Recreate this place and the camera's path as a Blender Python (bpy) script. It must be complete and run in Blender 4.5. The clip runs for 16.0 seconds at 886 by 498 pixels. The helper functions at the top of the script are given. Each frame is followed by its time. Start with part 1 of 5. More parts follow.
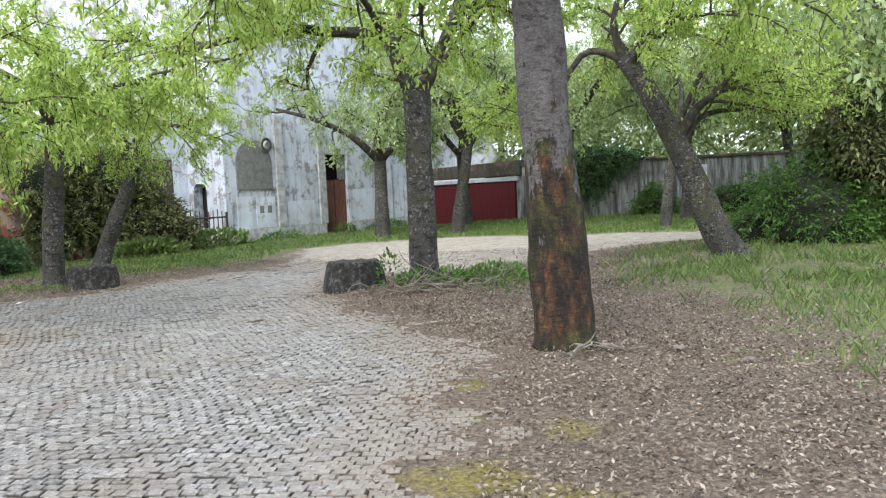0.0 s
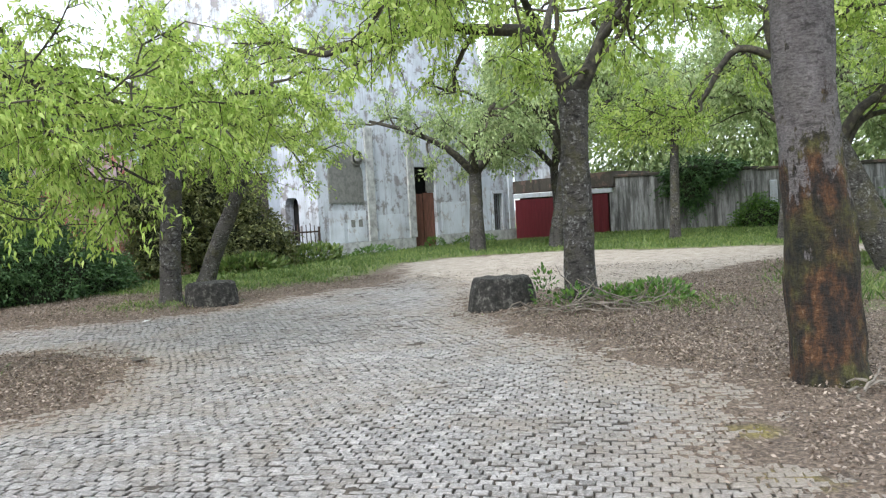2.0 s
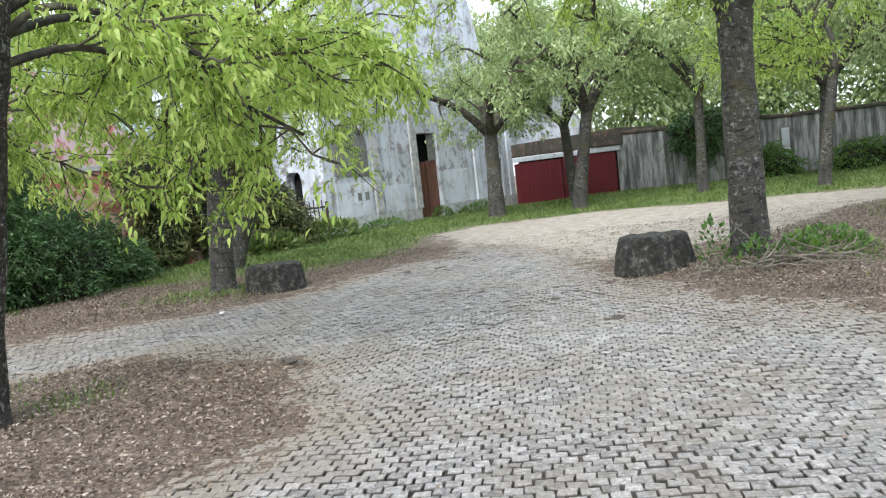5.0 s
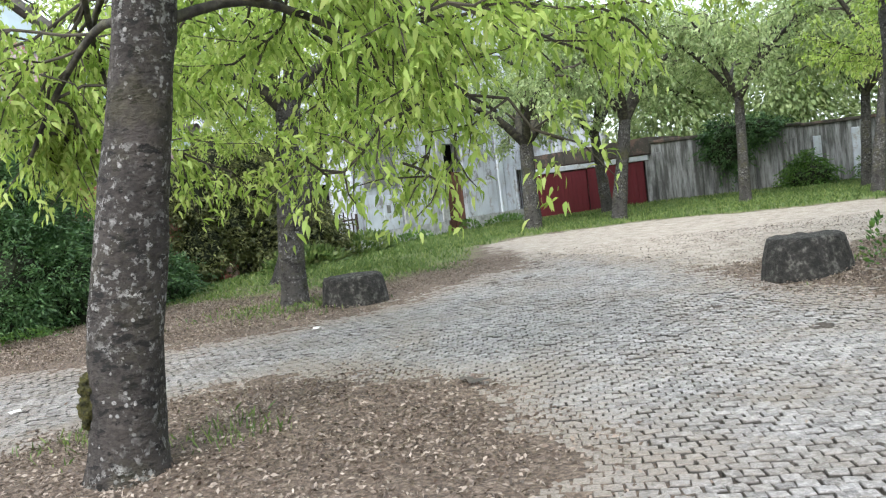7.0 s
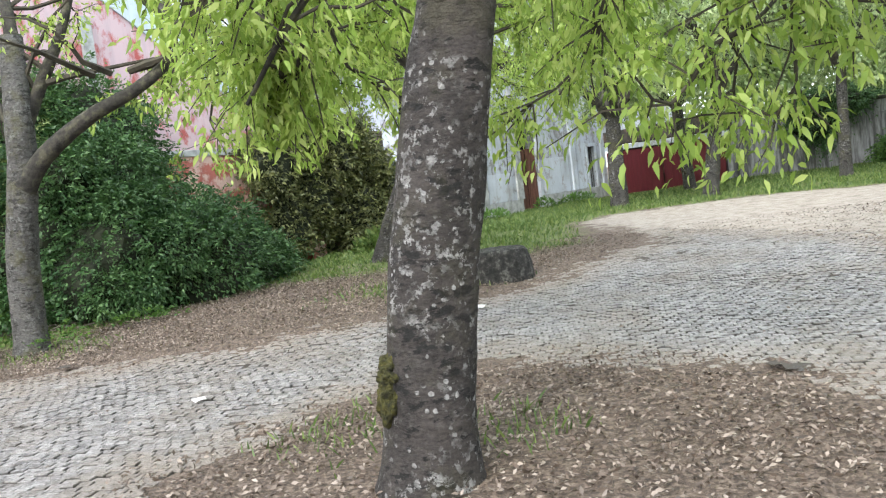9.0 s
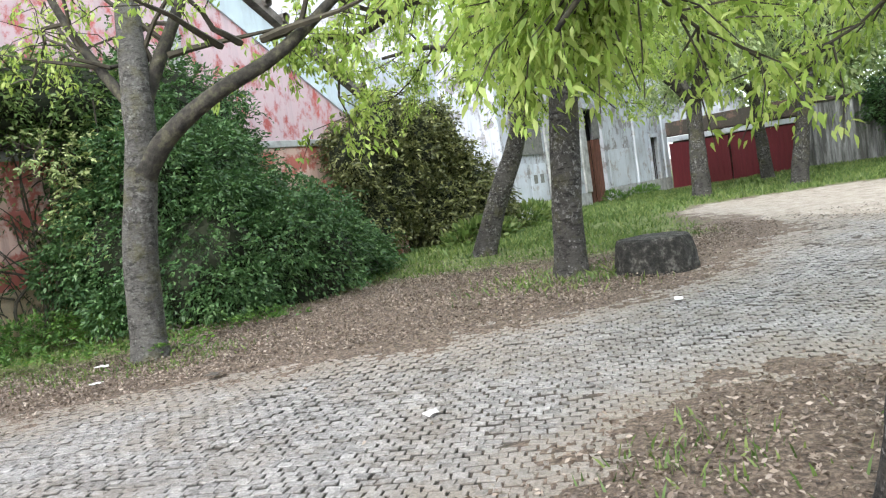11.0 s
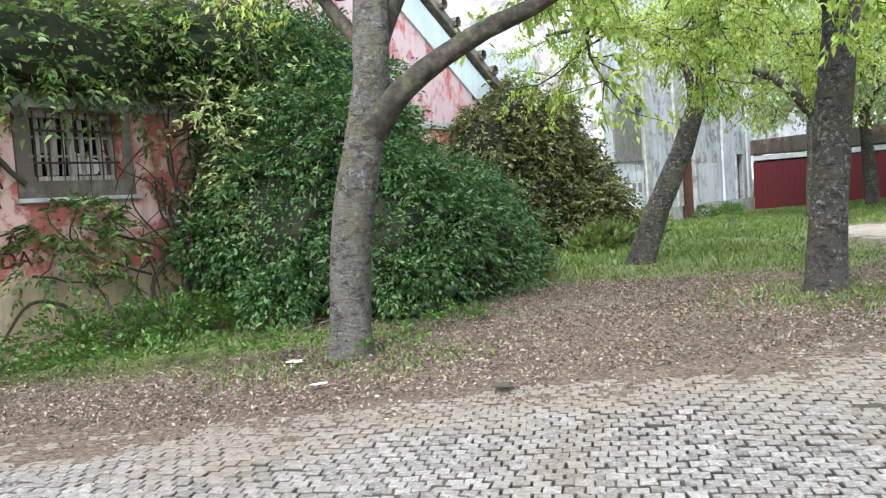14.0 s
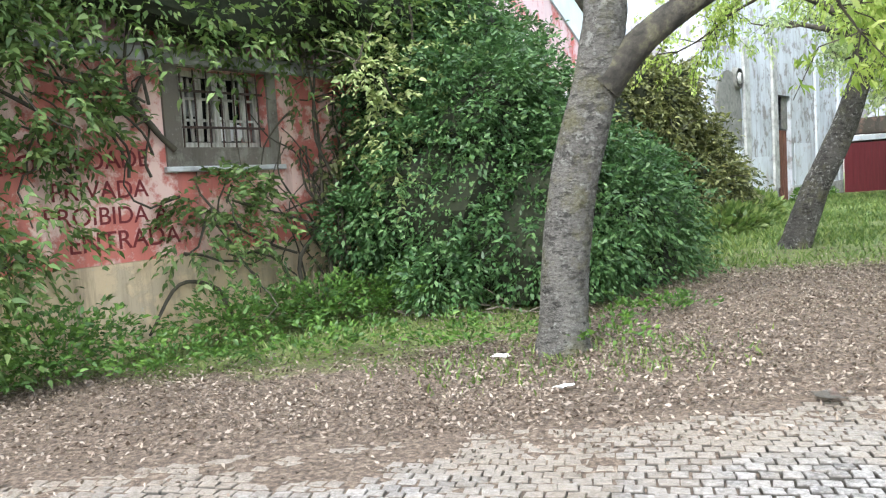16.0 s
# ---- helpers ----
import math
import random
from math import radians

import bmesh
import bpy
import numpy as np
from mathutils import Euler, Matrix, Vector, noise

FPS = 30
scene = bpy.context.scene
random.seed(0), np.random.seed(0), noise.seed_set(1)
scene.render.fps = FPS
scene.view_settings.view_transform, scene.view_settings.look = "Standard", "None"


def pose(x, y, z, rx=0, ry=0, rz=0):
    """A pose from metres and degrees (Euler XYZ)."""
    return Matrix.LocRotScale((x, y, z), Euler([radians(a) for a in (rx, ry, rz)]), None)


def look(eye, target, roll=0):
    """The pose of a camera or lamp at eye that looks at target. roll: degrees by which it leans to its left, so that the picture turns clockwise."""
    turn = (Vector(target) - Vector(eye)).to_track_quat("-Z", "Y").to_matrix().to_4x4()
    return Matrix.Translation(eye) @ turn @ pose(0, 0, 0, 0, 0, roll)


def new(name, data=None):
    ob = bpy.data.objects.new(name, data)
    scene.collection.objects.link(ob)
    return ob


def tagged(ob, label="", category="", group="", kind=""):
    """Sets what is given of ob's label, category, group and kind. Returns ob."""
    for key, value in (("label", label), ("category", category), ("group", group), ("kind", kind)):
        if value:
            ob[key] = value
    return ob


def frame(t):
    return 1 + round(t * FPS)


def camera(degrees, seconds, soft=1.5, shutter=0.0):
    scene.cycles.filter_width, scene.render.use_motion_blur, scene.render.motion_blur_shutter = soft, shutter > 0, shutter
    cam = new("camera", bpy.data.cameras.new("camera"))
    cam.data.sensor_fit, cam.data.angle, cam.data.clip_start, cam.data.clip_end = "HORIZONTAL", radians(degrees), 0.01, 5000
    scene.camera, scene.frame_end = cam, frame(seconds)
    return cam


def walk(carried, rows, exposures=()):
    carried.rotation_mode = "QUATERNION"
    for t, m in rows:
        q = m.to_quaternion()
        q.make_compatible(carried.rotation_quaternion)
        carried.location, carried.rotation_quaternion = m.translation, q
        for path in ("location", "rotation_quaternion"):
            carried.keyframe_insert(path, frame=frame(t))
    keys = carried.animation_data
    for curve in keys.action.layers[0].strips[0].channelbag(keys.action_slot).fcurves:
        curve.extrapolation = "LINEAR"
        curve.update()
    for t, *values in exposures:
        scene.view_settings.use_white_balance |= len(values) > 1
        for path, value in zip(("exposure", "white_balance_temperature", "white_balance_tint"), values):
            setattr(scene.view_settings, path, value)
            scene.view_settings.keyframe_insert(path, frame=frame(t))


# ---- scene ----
cam = camera(58.0, 16.0, soft=1.2)
METRES, EYE, TILT, LEAN, TURN = 15.0, 1.4, -3.8, 2.8, 0.0
ROWS = [
    (0.0, 0.0, 0.0, 0.0, -0.0, -0.0, -0.0),
    (0.5, -0.0216, 0.0144, -0.0007, 1.25, -0.37, -0.78),
    (1.0, -0.0431, 0.0273, 0.0021, 1.98, -0.56, -0.95),
    (1.5, -0.0639, 0.0451, 0.003, 3.41, 0.37, -0.78),
    (2.0, -0.0905, 0.0612, 0.0009, 4.24, 1.03, 0.1),
    (2.5, -0.1188, 0.0769, -0.0009, 3.34, -0.42, 0.95),
    (3.0, -0.1456, 0.0935, -0.0008, 2.81, -2.0, 1.35),
    (5.5, -0.2818, 0.1844, -0.0042, 0.42, -0.67, 3.72),
    (6.0, -0.3087, 0.1996, -0.0059, 0.2, -0.53, 3.52),
    (6.5, -0.3336, 0.2156, -0.0064, -0.01, -0.41, 3.58),
    (7.0, -0.3606, 0.2348, -0.0061, -0.34, 0.26, 4.09),
    (7.5, -0.3857, 0.2498, -0.0074, -0.59, 0.61, 4.64),
    (8.0, -0.4115, 0.2687, -0.0084, -0.19, 0.57, 4.69),
    (8.5, -0.4399, 0.2853, -0.0102, 0.95, -0.13, 4.09),
    (9.0, -0.4674, 0.3009, -0.0086, 1.84, -0.74, 4.22),
    (9.5, -0.4953, 0.3207, -0.0072, 2.88, -1.0, 4.56),
    (10.0, -0.5211, 0.336, -0.0093, 3.21, -0.78, 4.99),
    (12.5, -0.6605, 0.419, -0.0122, 3.34, -0.06, 5.19),
    (13.0, -0.6877, 0.4327, -0.0139, 3.61, 0.76, 3.61),
    (13.5, -0.7145, 0.4493, -0.0143, 3.84, 1.03, 1.5),
    (14.0, -0.7432, 0.4631, -0.0144, 3.68, 0.12, 1.09),
    (14.5, -0.7704, 0.4783, -0.0152, 4.75, -0.53, 1.54),
    (15.0, -0.7956, 0.4923, -0.0174, 5.91, -0.33, 0.8),
    (15.5, -0.8226, 0.5055, -0.0167, 5.75, -0.79, 0.78),
    (16.0, -0.8498, 0.5209, -0.0154, 6.01, -1.13, 0.41),
]
walk(cam, [(t, pose(0, 0, EYE, TILT, LEAN, TURN) @ pose(METRES * x, METRES * y, METRES * z, 90 + pitch, roll, yaw)) for t, x, y, z, yaw, pitch, roll in ROWS],
     exposures=[(0.0, 0.98, 6150, 6), (6.0, 1.08, 6150, 6), (9.5, 1.28, 6200, 6), (12.5, 1.25, 6250, 6), (16.0, 1.72, 6150, 5)])
from math import cos, pi, sin


# ---------------- world, sun, exposure ----------------
world = bpy.data.worlds.new("sky")
scene.world = world
world.use_nodes = True
wn = world.node_tree
sky = wn.nodes.new("ShaderNodeTexSky")
sky.sky_type = "NISHITA"
sky.sun_disc = False
sky.sun_elevation = radians(38)
sky.sun_rotation = radians(202)
sky.air_density = 1.0
sky.dust_density = 4.0
haze = wn.nodes.new("ShaderNodeMixRGB")
haze.inputs[0].default_value = 0.65
haze.inputs[2].default_value = (9.3, 9.6, 10.0, 1)
wn.links.new(sky.outputs[0], haze.inputs[1])
wn.links.new(haze.outputs[0], wn.nodes["Background"].inputs[0])
wn.nodes["Background"].inputs[1].default_value = 0.15
sun = new("sun", bpy.data.lights.new("sun", "SUN"))
sun.data.energy = 1.5
sun.data.angle = radians(25)
sun.data.color = (1.0, 0.97, 0.92)
sun.matrix_world = look((-0.3 * 40, -0.75 * 40, 0.62 * 40), (0, 0, 0))

rng = np.random.default_rng(7)
random.seed(7)


# ---------------- materials ----------------
def tex_noise(nt, scale, detail=5.0, vec=None, rough=0.6):
    n = nt.nodes.new("ShaderNodeTexNoise")
    n.inputs["Scale"].default_value = scale
    n.inputs["Detail"].default_value = detail
    n.inputs["Roughness"].default_value = rough
    if vec is not None:
        nt.links.new(vec, n.inputs["Vector"])
    return n.outputs["Fac"]


def ramp(nt, fac, stops):
    r = nt.nodes.new("ShaderNodeValToRGB")
    while len(r.color_ramp.elements) < len(stops):
        r.color_ramp.elements.new(0.5)
    for e, (p, c) in zip(r.color_ramp.elements, stops):
        e.position = p
        e.color = (*c, 1) if len(c) == 3 else c
    nt.links.new(fac, r.inputs[0])
    return r.outputs[0]


def mixc(nt, fac, a, b, mode="MIX"):
    m = nt.nodes.new("ShaderNodeMixRGB")
    m.blend_type = mode
    for sock, v in zip(m.inputs, (fac, a, b)):
        if isinstance(v, (int, float)):
            sock.default_value = v
        elif isinstance(v, tuple):
            sock.default_value = (*v, 1)
        else:
            nt.links.new(v, sock)
    return m.outputs[0]


def mathn(nt, op, a, b=0.0, clamp=False):
    m = nt.nodes.new("ShaderNodeMath")
    m.operation = op
    m.use_clamp = clamp
    for sock, v in zip(m.inputs, (a, b)):
        if isinstance(v, (int, float)):
            sock.default_value = v
        else:
            nt.links.new(v, sock)
    return m.outputs[0]


def coords(nt, which="Object", scale=(1, 1, 1)):
    tc = nt.nodes.new("ShaderNodeTexCoord")
    mp = nt.nodes.new("ShaderNodeMapping")
    mp.inputs["Scale"].default_value = scale
    nt.links.new(tc.outputs[which], mp.inputs[0])
    return mp.outputs[0]


def attr(nt, name):
    a = nt.nodes.new("ShaderNodeAttribute")
    a.attribute_name = name
    return a.outputs["Fac"]


def bump(nt, height, strength, dist=0.02):
    b = nt.nodes.new("ShaderNodeBump")
    b.inputs["Strength"].default_value = strength
    b.inputs["Distance"].default_value = dist
    nt.links.new(height, b.inputs["Height"])
    nt.links.new(b.outputs[0], nt.nodes["Principled BSDF"].inputs["Normal"])


def mat(name, rough=0.85):
    m = bpy.data.materials.new(name)
    m.use_nodes = True
    nt = m.node_tree
    bsdf = nt.nodes["Principled BSDF"]
    bsdf.inputs["Roughness"].default_value = rough
    return m, nt, bsdf


def simple(name, stops, scale=6.0, rough=0.85, bump_s=0.3, bscale=60.0, metal=0.0, stretch=(1, 1, 1), bdist=0.01):
    m, nt, bsdf = mat(name, rough)
    v = coords(nt, "Object", stretch)
    nt.links.new(ramp(nt, tex_noise(nt, scale, 8, v, 0.65), stops), bsdf.inputs["Base Color"])
    bsdf.inputs["Metallic"].default_value = metal
    if bump_s:
        bump(nt, tex_noise(nt, bscale, 6, v), bump_s, bdist)
    return m


def leaf_mat(name, dark, mid, light, trans=0.45):
    m, nt, bsdf = mat(name, 0.5)
    geo = nt.nodes.new("ShaderNodeNewGeometry")
    big = tex_noise(nt, 0.9, 3, coords(nt, "Object"))
    f = mathn(nt, "ADD", mathn(nt, "MULTIPLY", geo.outputs["Random Per Island"], 0.55), mathn(nt, "MULTIPLY", big, 0.5))
    col = ramp(nt, f, [(0.15, dark), (0.5, mid), (0.85, light)])
    nt.links.new(col, bsdf.inputs["Base Color"])
    tr = nt.nodes.new("ShaderNodeBsdfTranslucent")
    nt.links.new(mixc(nt, 1.0, col, (1.0, 1.0, 0.7), "MULTIPLY"), tr.inputs[0])
    mx = nt.nodes.new("ShaderNodeMixShader")
    mx.inputs[0].default_value = trans
    nt.links.new(bsdf.outputs[0], mx.inputs[1])
    nt.links.new(tr.outputs[0], mx.inputs[2])
    nt.links.new(mx.outputs[0], nt.nodes["Material Output"].inputs[0])
    return m


def bark_mat(name, base, pale, dark, moss_low=0.0, moss_side=0.35, spots=0.9, pits_amt=0.85):
    m, nt, bsdf = mat(name, 0.95)
    ob = coords(nt, "Object")
    v = coords(nt, "Object", (1, 1, 0.45))
    flat = coords(nt, "Object", (1, 1, 2.2))
    c = ramp(nt, tex_noise(nt, 5, 8, v, 0.7), [(0.38, dark), (0.5, base), (0.64, tuple(x * 1.5 for x in base))])
    c = mixc(nt, 0.45, c, ramp(nt, tex_noise(nt, 34, 6, flat, 0.7), [(0.38, tuple(x * 0.35 for x in base)), (0.6, tuple(x * 1.9 for x in base))]))
    where = ramp(nt, tex_noise(nt, 2.0, 5, ob, 0.65), [(0.44, (0.04,) * 3), (0.56, (1,) * 3)])
    lich = ramp(nt, tex_noise(nt, 19, 6, ob, 0.72), [(0.535, (0, 0, 0)), (0.575, (1, 1, 1))])
    dots = nt.nodes.new("ShaderNodeTexVoronoi")
    dots.inputs["Scale"].default_value = 20
    nt.links.new(ob, dots.inputs["Vector"])
    spot = ramp(nt, mathn(nt, "ADD", dots.outputs["Distance"], mathn(nt, "MULTIPLY", tex_noise(nt, 60, 3, ob), 0.3)), [(0.36, (1, 1, 1)), (0.42, (0, 0, 0))])
    some = ramp(nt, tex_noise(nt, 6, 3, ob), [(0.5, (0, 0, 0)), (0.6, (1, 1, 1))])
    both = mathn(nt, "MAXIMUM", mathn(nt, "MULTIPLY", lich, where), mathn(nt, "MULTIPLY", spot, some))
    c = mixc(nt, mathn(nt, "MULTIPLY", both, spots), c, ramp(nt, tex_noise(nt, 16, 4, ob), [(0.4, tuple(x * 0.6 for x in pale)), (0.6, pale)]))
    pits = ramp(nt, tex_noise(nt, 9, 6, flat, 0.68), [(0.41, (1, 1, 1)), (0.44, (0, 0, 0))])
    c = mixc(nt, mathn(nt, "MULTIPLY", pits, pits_amt), c, tuple(x * 0.4 for x in dark))
    moss = ramp(nt, tex_noise(nt, 2.6, 7, ob, 0.7), [(0.5, (0, 0, 0)), (0.64, (1, 1, 1))])
    c = mixc(nt, mathn(nt, "MULTIPLY", moss, moss_side), c, (0.10, 0.095, 0.02))
    if moss_low > 0:
        sep = nt.nodes.new("ShaderNodeSeparateXYZ")
        nt.links.new(ob, sep.inputs[0])
        zz = mathn(nt, "ADD", sep.outputs[2], mathn(nt, "MULTIPLY", tex_noise(nt, 4.0, 9, v, 0.75), 6.5))
        low = ramp(nt, mathn(nt, "DIVIDE", zz, 8.0), [(0.625, (1, 1, 1)), (0.655, (0, 0, 0))])
        grain = tex_noise(nt, 9.0, 10, v, 0.78)
        brown = ramp(nt, grain, [(0.40, (0.006, 0.005, 0.005)), (0.48, (0.022, 0.013, 0.009)), (0.55, (0.062, 0.028, 0.012)), (0.62, (0.11, 0.052, 0.02)), (0.69, (0.26, 0.23, 0.2))])
        olive = ramp(nt, grain, [(0.40, (0.006, 0.006, 0.005)), (0.5, (0.03, 0.027, 0.01)), (0.6, (0.075, 0.07, 0.017)), (0.69, (0.2, 0.19, 0.14))])
        mc = mixc(nt, ramp(nt, tex_noise(nt, 1.8, 4, ob), [(0.46, (0, 0, 0)), (0.56, (1, 1, 1))]), brown, olive)
        c = mixc(nt, mathn(nt, "MULTIPLY", low, moss_low), c, mc)
    nt.links.new(c, bsdf.inputs["Base Color"])
    hh = mathn(nt, "ADD", tex_noise(nt, 26, 8, v, 0.7), mathn(nt, "MULTIPLY", tex_noise(nt, 12, 5, flat), 1.4))
    bump(nt, mathn(nt, "ADD", hh, mathn(nt, "MULTIPLY", both, 0.2)), 1.0, 0.035)
    return m


M_BARK = bark_mat("bark_grey", (0.05, 0.046, 0.044), (0.27, 0.27, 0.265), (0.012, 0.011, 0.01))
M_BARK_B = bark_mat("bark_brown_lichen", (0.04, 0.033, 0.03), (0.34, 0.33, 0.32), (0.012, 0.01, 0.009), 0, 0.15, 1.0, 0.95)
M_BARK_G = bark_mat("bark_pale_grey", (0.092, 0.088, 0.083), (0.26, 0.26, 0.25), (0.03, 0.027, 0.025), 0, 0.45, 0.7, 0.7)
M_BARK_A = bark_mat("bark_mossy", (0.115, 0.104, 0.108), (0.24, 0.22, 0.22), (0.06, 0.052, 0.052), 1.0, 0.05, 0.35, 0.6)
M_LIMB = simple("limb_bark", [(0.35, (0.012, 0.011, 0.009)), (0.5, (0.038, 0.034, 0.028)), (0.62, (0.075, 0.07, 0.045)), (0.72, (0.13, 0.125, 0.11))], 9, 0.95, 0.8, 30, bdist=0.02)
M_TWIG = simple("twig_bark", [(0.3, (0.025, 0.021, 0.016)), (0.7, (0.075, 0.065, 0.045))], 8, 0.95, 0)
M_LEAF = leaf_mat("spring_leaf", (0.14, 0.23, 0.04), (0.35, 0.48, 0.11), (0.58, 0.66, 0.25), 0.55)
# Greyer, bluer copy of the spring leaf: distance haze mixed into its colour.
M_LEAF_HAZE = leaf_mat("spring_leaf_hazed", (0.14, 0.21, 0.085), (0.31, 0.4, 0.19), (0.5, 0.57, 0.32), 0.5)
M_IVY = leaf_mat("ivy_leaf", (0.018, 0.055, 0.018), (0.055, 0.125, 0.04), (0.14, 0.24, 0.09), 0.25)
M_VINE = leaf_mat("vine_leaf", (0.04, 0.08, 0.022), (0.115, 0.19, 0.055), (0.25, 0.33, 0.12), 0.35)
M_VINE_PALE = leaf_mat("vine_tip_leaf", (0.14, 0.2, 0.07), (0.3, 0.37, 0.15), (0.52, 0.55, 0.3), 0.35)
M_OLIVE = leaf_mat("olive_leaf", (0.035, 0.045, 0.018), (0.11, 0.125, 0.045), (0.28, 0.29, 0.12), 0.25)
M_SHRUB = leaf_mat("shrub_leaf", (0.03, 0.075, 0.015), (0.075, 0.16, 0.03), (0.15, 0.26, 0.05), 0.3)
# Near-black green: the shade deep in the foliage, put into the colour.
M_CORE = simple("shrub_inner_shade", [(0.3, (0.008, 0.012, 0.006)), (0.7, (0.03, 0.036, 0.018))], 9, 1.0, 0.6, 20)
M_GRASS = leaf_mat("grass_blade", (0.045, 0.085, 0.022), (0.11, 0.175, 0.045), (0.24, 0.29, 0.1), 0.35)
M_DRY = leaf_mat("dry_leaf", (0.028, 0.019, 0.014), (0.14, 0.103, 0.08), (0.39, 0.325, 0.275), 0.08)


def ground_mat():
    m, nt, bsdf = mat("ground_earth", 0.95)
    v = coords(nt, "Object")
    fine = tex_noise(nt, 30, 8, v, 0.75)
    mid = tex_noise(nt, 3.2, 8, v, 0.7)
    earth = ramp(nt, fine, [(0.36, (0.03, 0.023, 0.019)), (0.5, (0.125, 0.09, 0.068)), (0.64, (0.28, 0.22, 0.175))])
    sand = ramp(nt, mid, [(0.34, (0.11, 0.085, 0.065)), (0.48, (0.28, 0.235, 0.2)), (0.62, (0.4, 0.35, 0.31))])
    sand = mixc(nt, 0.35, sand, ramp(nt, fine, [(0.35, (0.08, 0.06, 0.045)), (0.6, (0.6, 0.54, 0.45))]))
    grass = ramp(nt, mathn(nt, "ADD", mathn(nt, "MULTIPLY", fine, 0.5), mathn(nt, "MULTIPLY", mid, 0.5)), [(0.35, (0.045, 0.065, 0.018)), (0.5, (0.115, 0.145, 0.04)), (0.66, (0.22, 0.24, 0.085))])
    moss = ramp(nt, fine, [(0.35, (0.07, 0.06, 0.012)), (0.65, (0.3, 0.25, 0.04))])
    wob = mathn(nt, "MULTIPLY", mathn(nt, "SUBTRACT", tex_noise(nt, 1.7, 8, v, 0.75), 0.5), 1.5)

    def mask(name, lo=0.42, hi=0.58):
        return ramp(nt, mathn(nt, "ADD", attr(nt, name), wob), [(lo, (0, 0, 0)), (hi, (1, 1, 1))])
    c = mixc(nt, mathn(nt, "MULTIPLY", mask("joint"), 0.8), earth, ramp(nt, fine, [(0.35, (0.012, 0.01, 0.009)), (0.65, (0.085, 0.072, 0.06))]))
    c = mixc(nt, mask("sand"), c, sand)
    c = mixc(nt, mask("moss", 0.5, 0.95), c, moss)
    c = mixc(nt, mask("grass", 0.35, 0.7), c, grass)
    nt.links.new(c, bsdf.inputs["Base Color"])
    bump(nt, mathn(nt, "ADD", fine, mathn(nt, "MULTIPLY", tex_noise(nt, 90, 4, v), 0.5)), 0.7, 0.03)
    return m


M_GROUND = ground_mat()


def cobble_mat():
    m, nt, bsdf = mat("cobble_granite", 0.5)
    v = coords(nt, "Object")
    geo = nt.nodes.new("ShaderNodeNewGeometry")
    oi = nt.nodes.new("ShaderNodeObjectInfo")
    rnd = mathn(nt, "FRACT", mathn(nt, "ADD", geo.outputs["Random Per Island"], oi.outputs["Random"]))
    c = ramp(nt, rnd, [(0.0, (0.1, 0.094, 0.093)), (0.5, (0.27, 0.255, 0.252)), (1.0, (0.47, 0.445, 0.44))])
    g = nt.nodes.new("ShaderNodeNewGeometry")
    fine = tex_noise(nt, 70, 5, g.outputs["Position"], 0.7)
    c = mixc(nt, 0.6, c, ramp(nt, tex_noise(nt, 42, 6, g.outputs["Position"], 0.75), [(0.37, (0.035, 0.031, 0.03)), (0.5, (0.22, 0.205, 0.2)), (0.62, (0.52, 0.49, 0.485))]))
    dirt = ramp(nt, tex_noise(nt, 0.9, 9, g.outputs["Position"], 0.75), [(0.46, (0, 0, 0)), (0.64, (1, 1, 1))])
    c = mixc(nt, mathn(nt, "MULTIPLY", dirt, 0.6), c, (0.19, 0.15, 0.11))
    edge = mathn(nt, "ADD", attr(nt, "dust"), mathn(nt, "MULTIPLY", mathn(nt, "SUBTRACT", tex_noise(nt, 2.4, 8, g.outputs["Position"], 0.75), 0.5), 1.6))
    c = mixc(nt, mathn(nt, "MULTIPLY", ramp(nt, edge, [(0.35, (0, 0, 0)), (0.8, (1, 1, 1))]), 0.85), c, ramp(nt, fine, [(0.35, (0.12, 0.095, 0.077)), (0.62, (0.36, 0.31, 0.265))]))
    # Stone sides darkened: joint soil, and the gaps' shade put into the colour.
    soil_shade = mathn(nt, "ADD", attr(nt, "soil_shade"), mathn(nt, "MULTIPLY", mathn(nt, "SUBTRACT", fine, 0.5), 0.3))
    c = mixc(nt, ramp(nt, soil_shade, [(0.08, (0, 0, 0)), (0.4, (1, 1, 1))]), c, (0.03, 0.026, 0.021))
    nt.links.new(c, bsdf.inputs["Base Color"])
    nt.links.new(ramp(nt, tex_noise(nt, 6, 5, g.outputs["Position"]), [(0.35, (0.3,) * 3), (0.7, (0.62,) * 3)]), bsdf.inputs["Roughness"])
    bump(nt, mathn(nt, "ADD", fine, tex_noise(nt, 25, 4, g.outputs["Position"])), 0.9, 0.012)
    return m


M_COBBLE = cobble_mat()


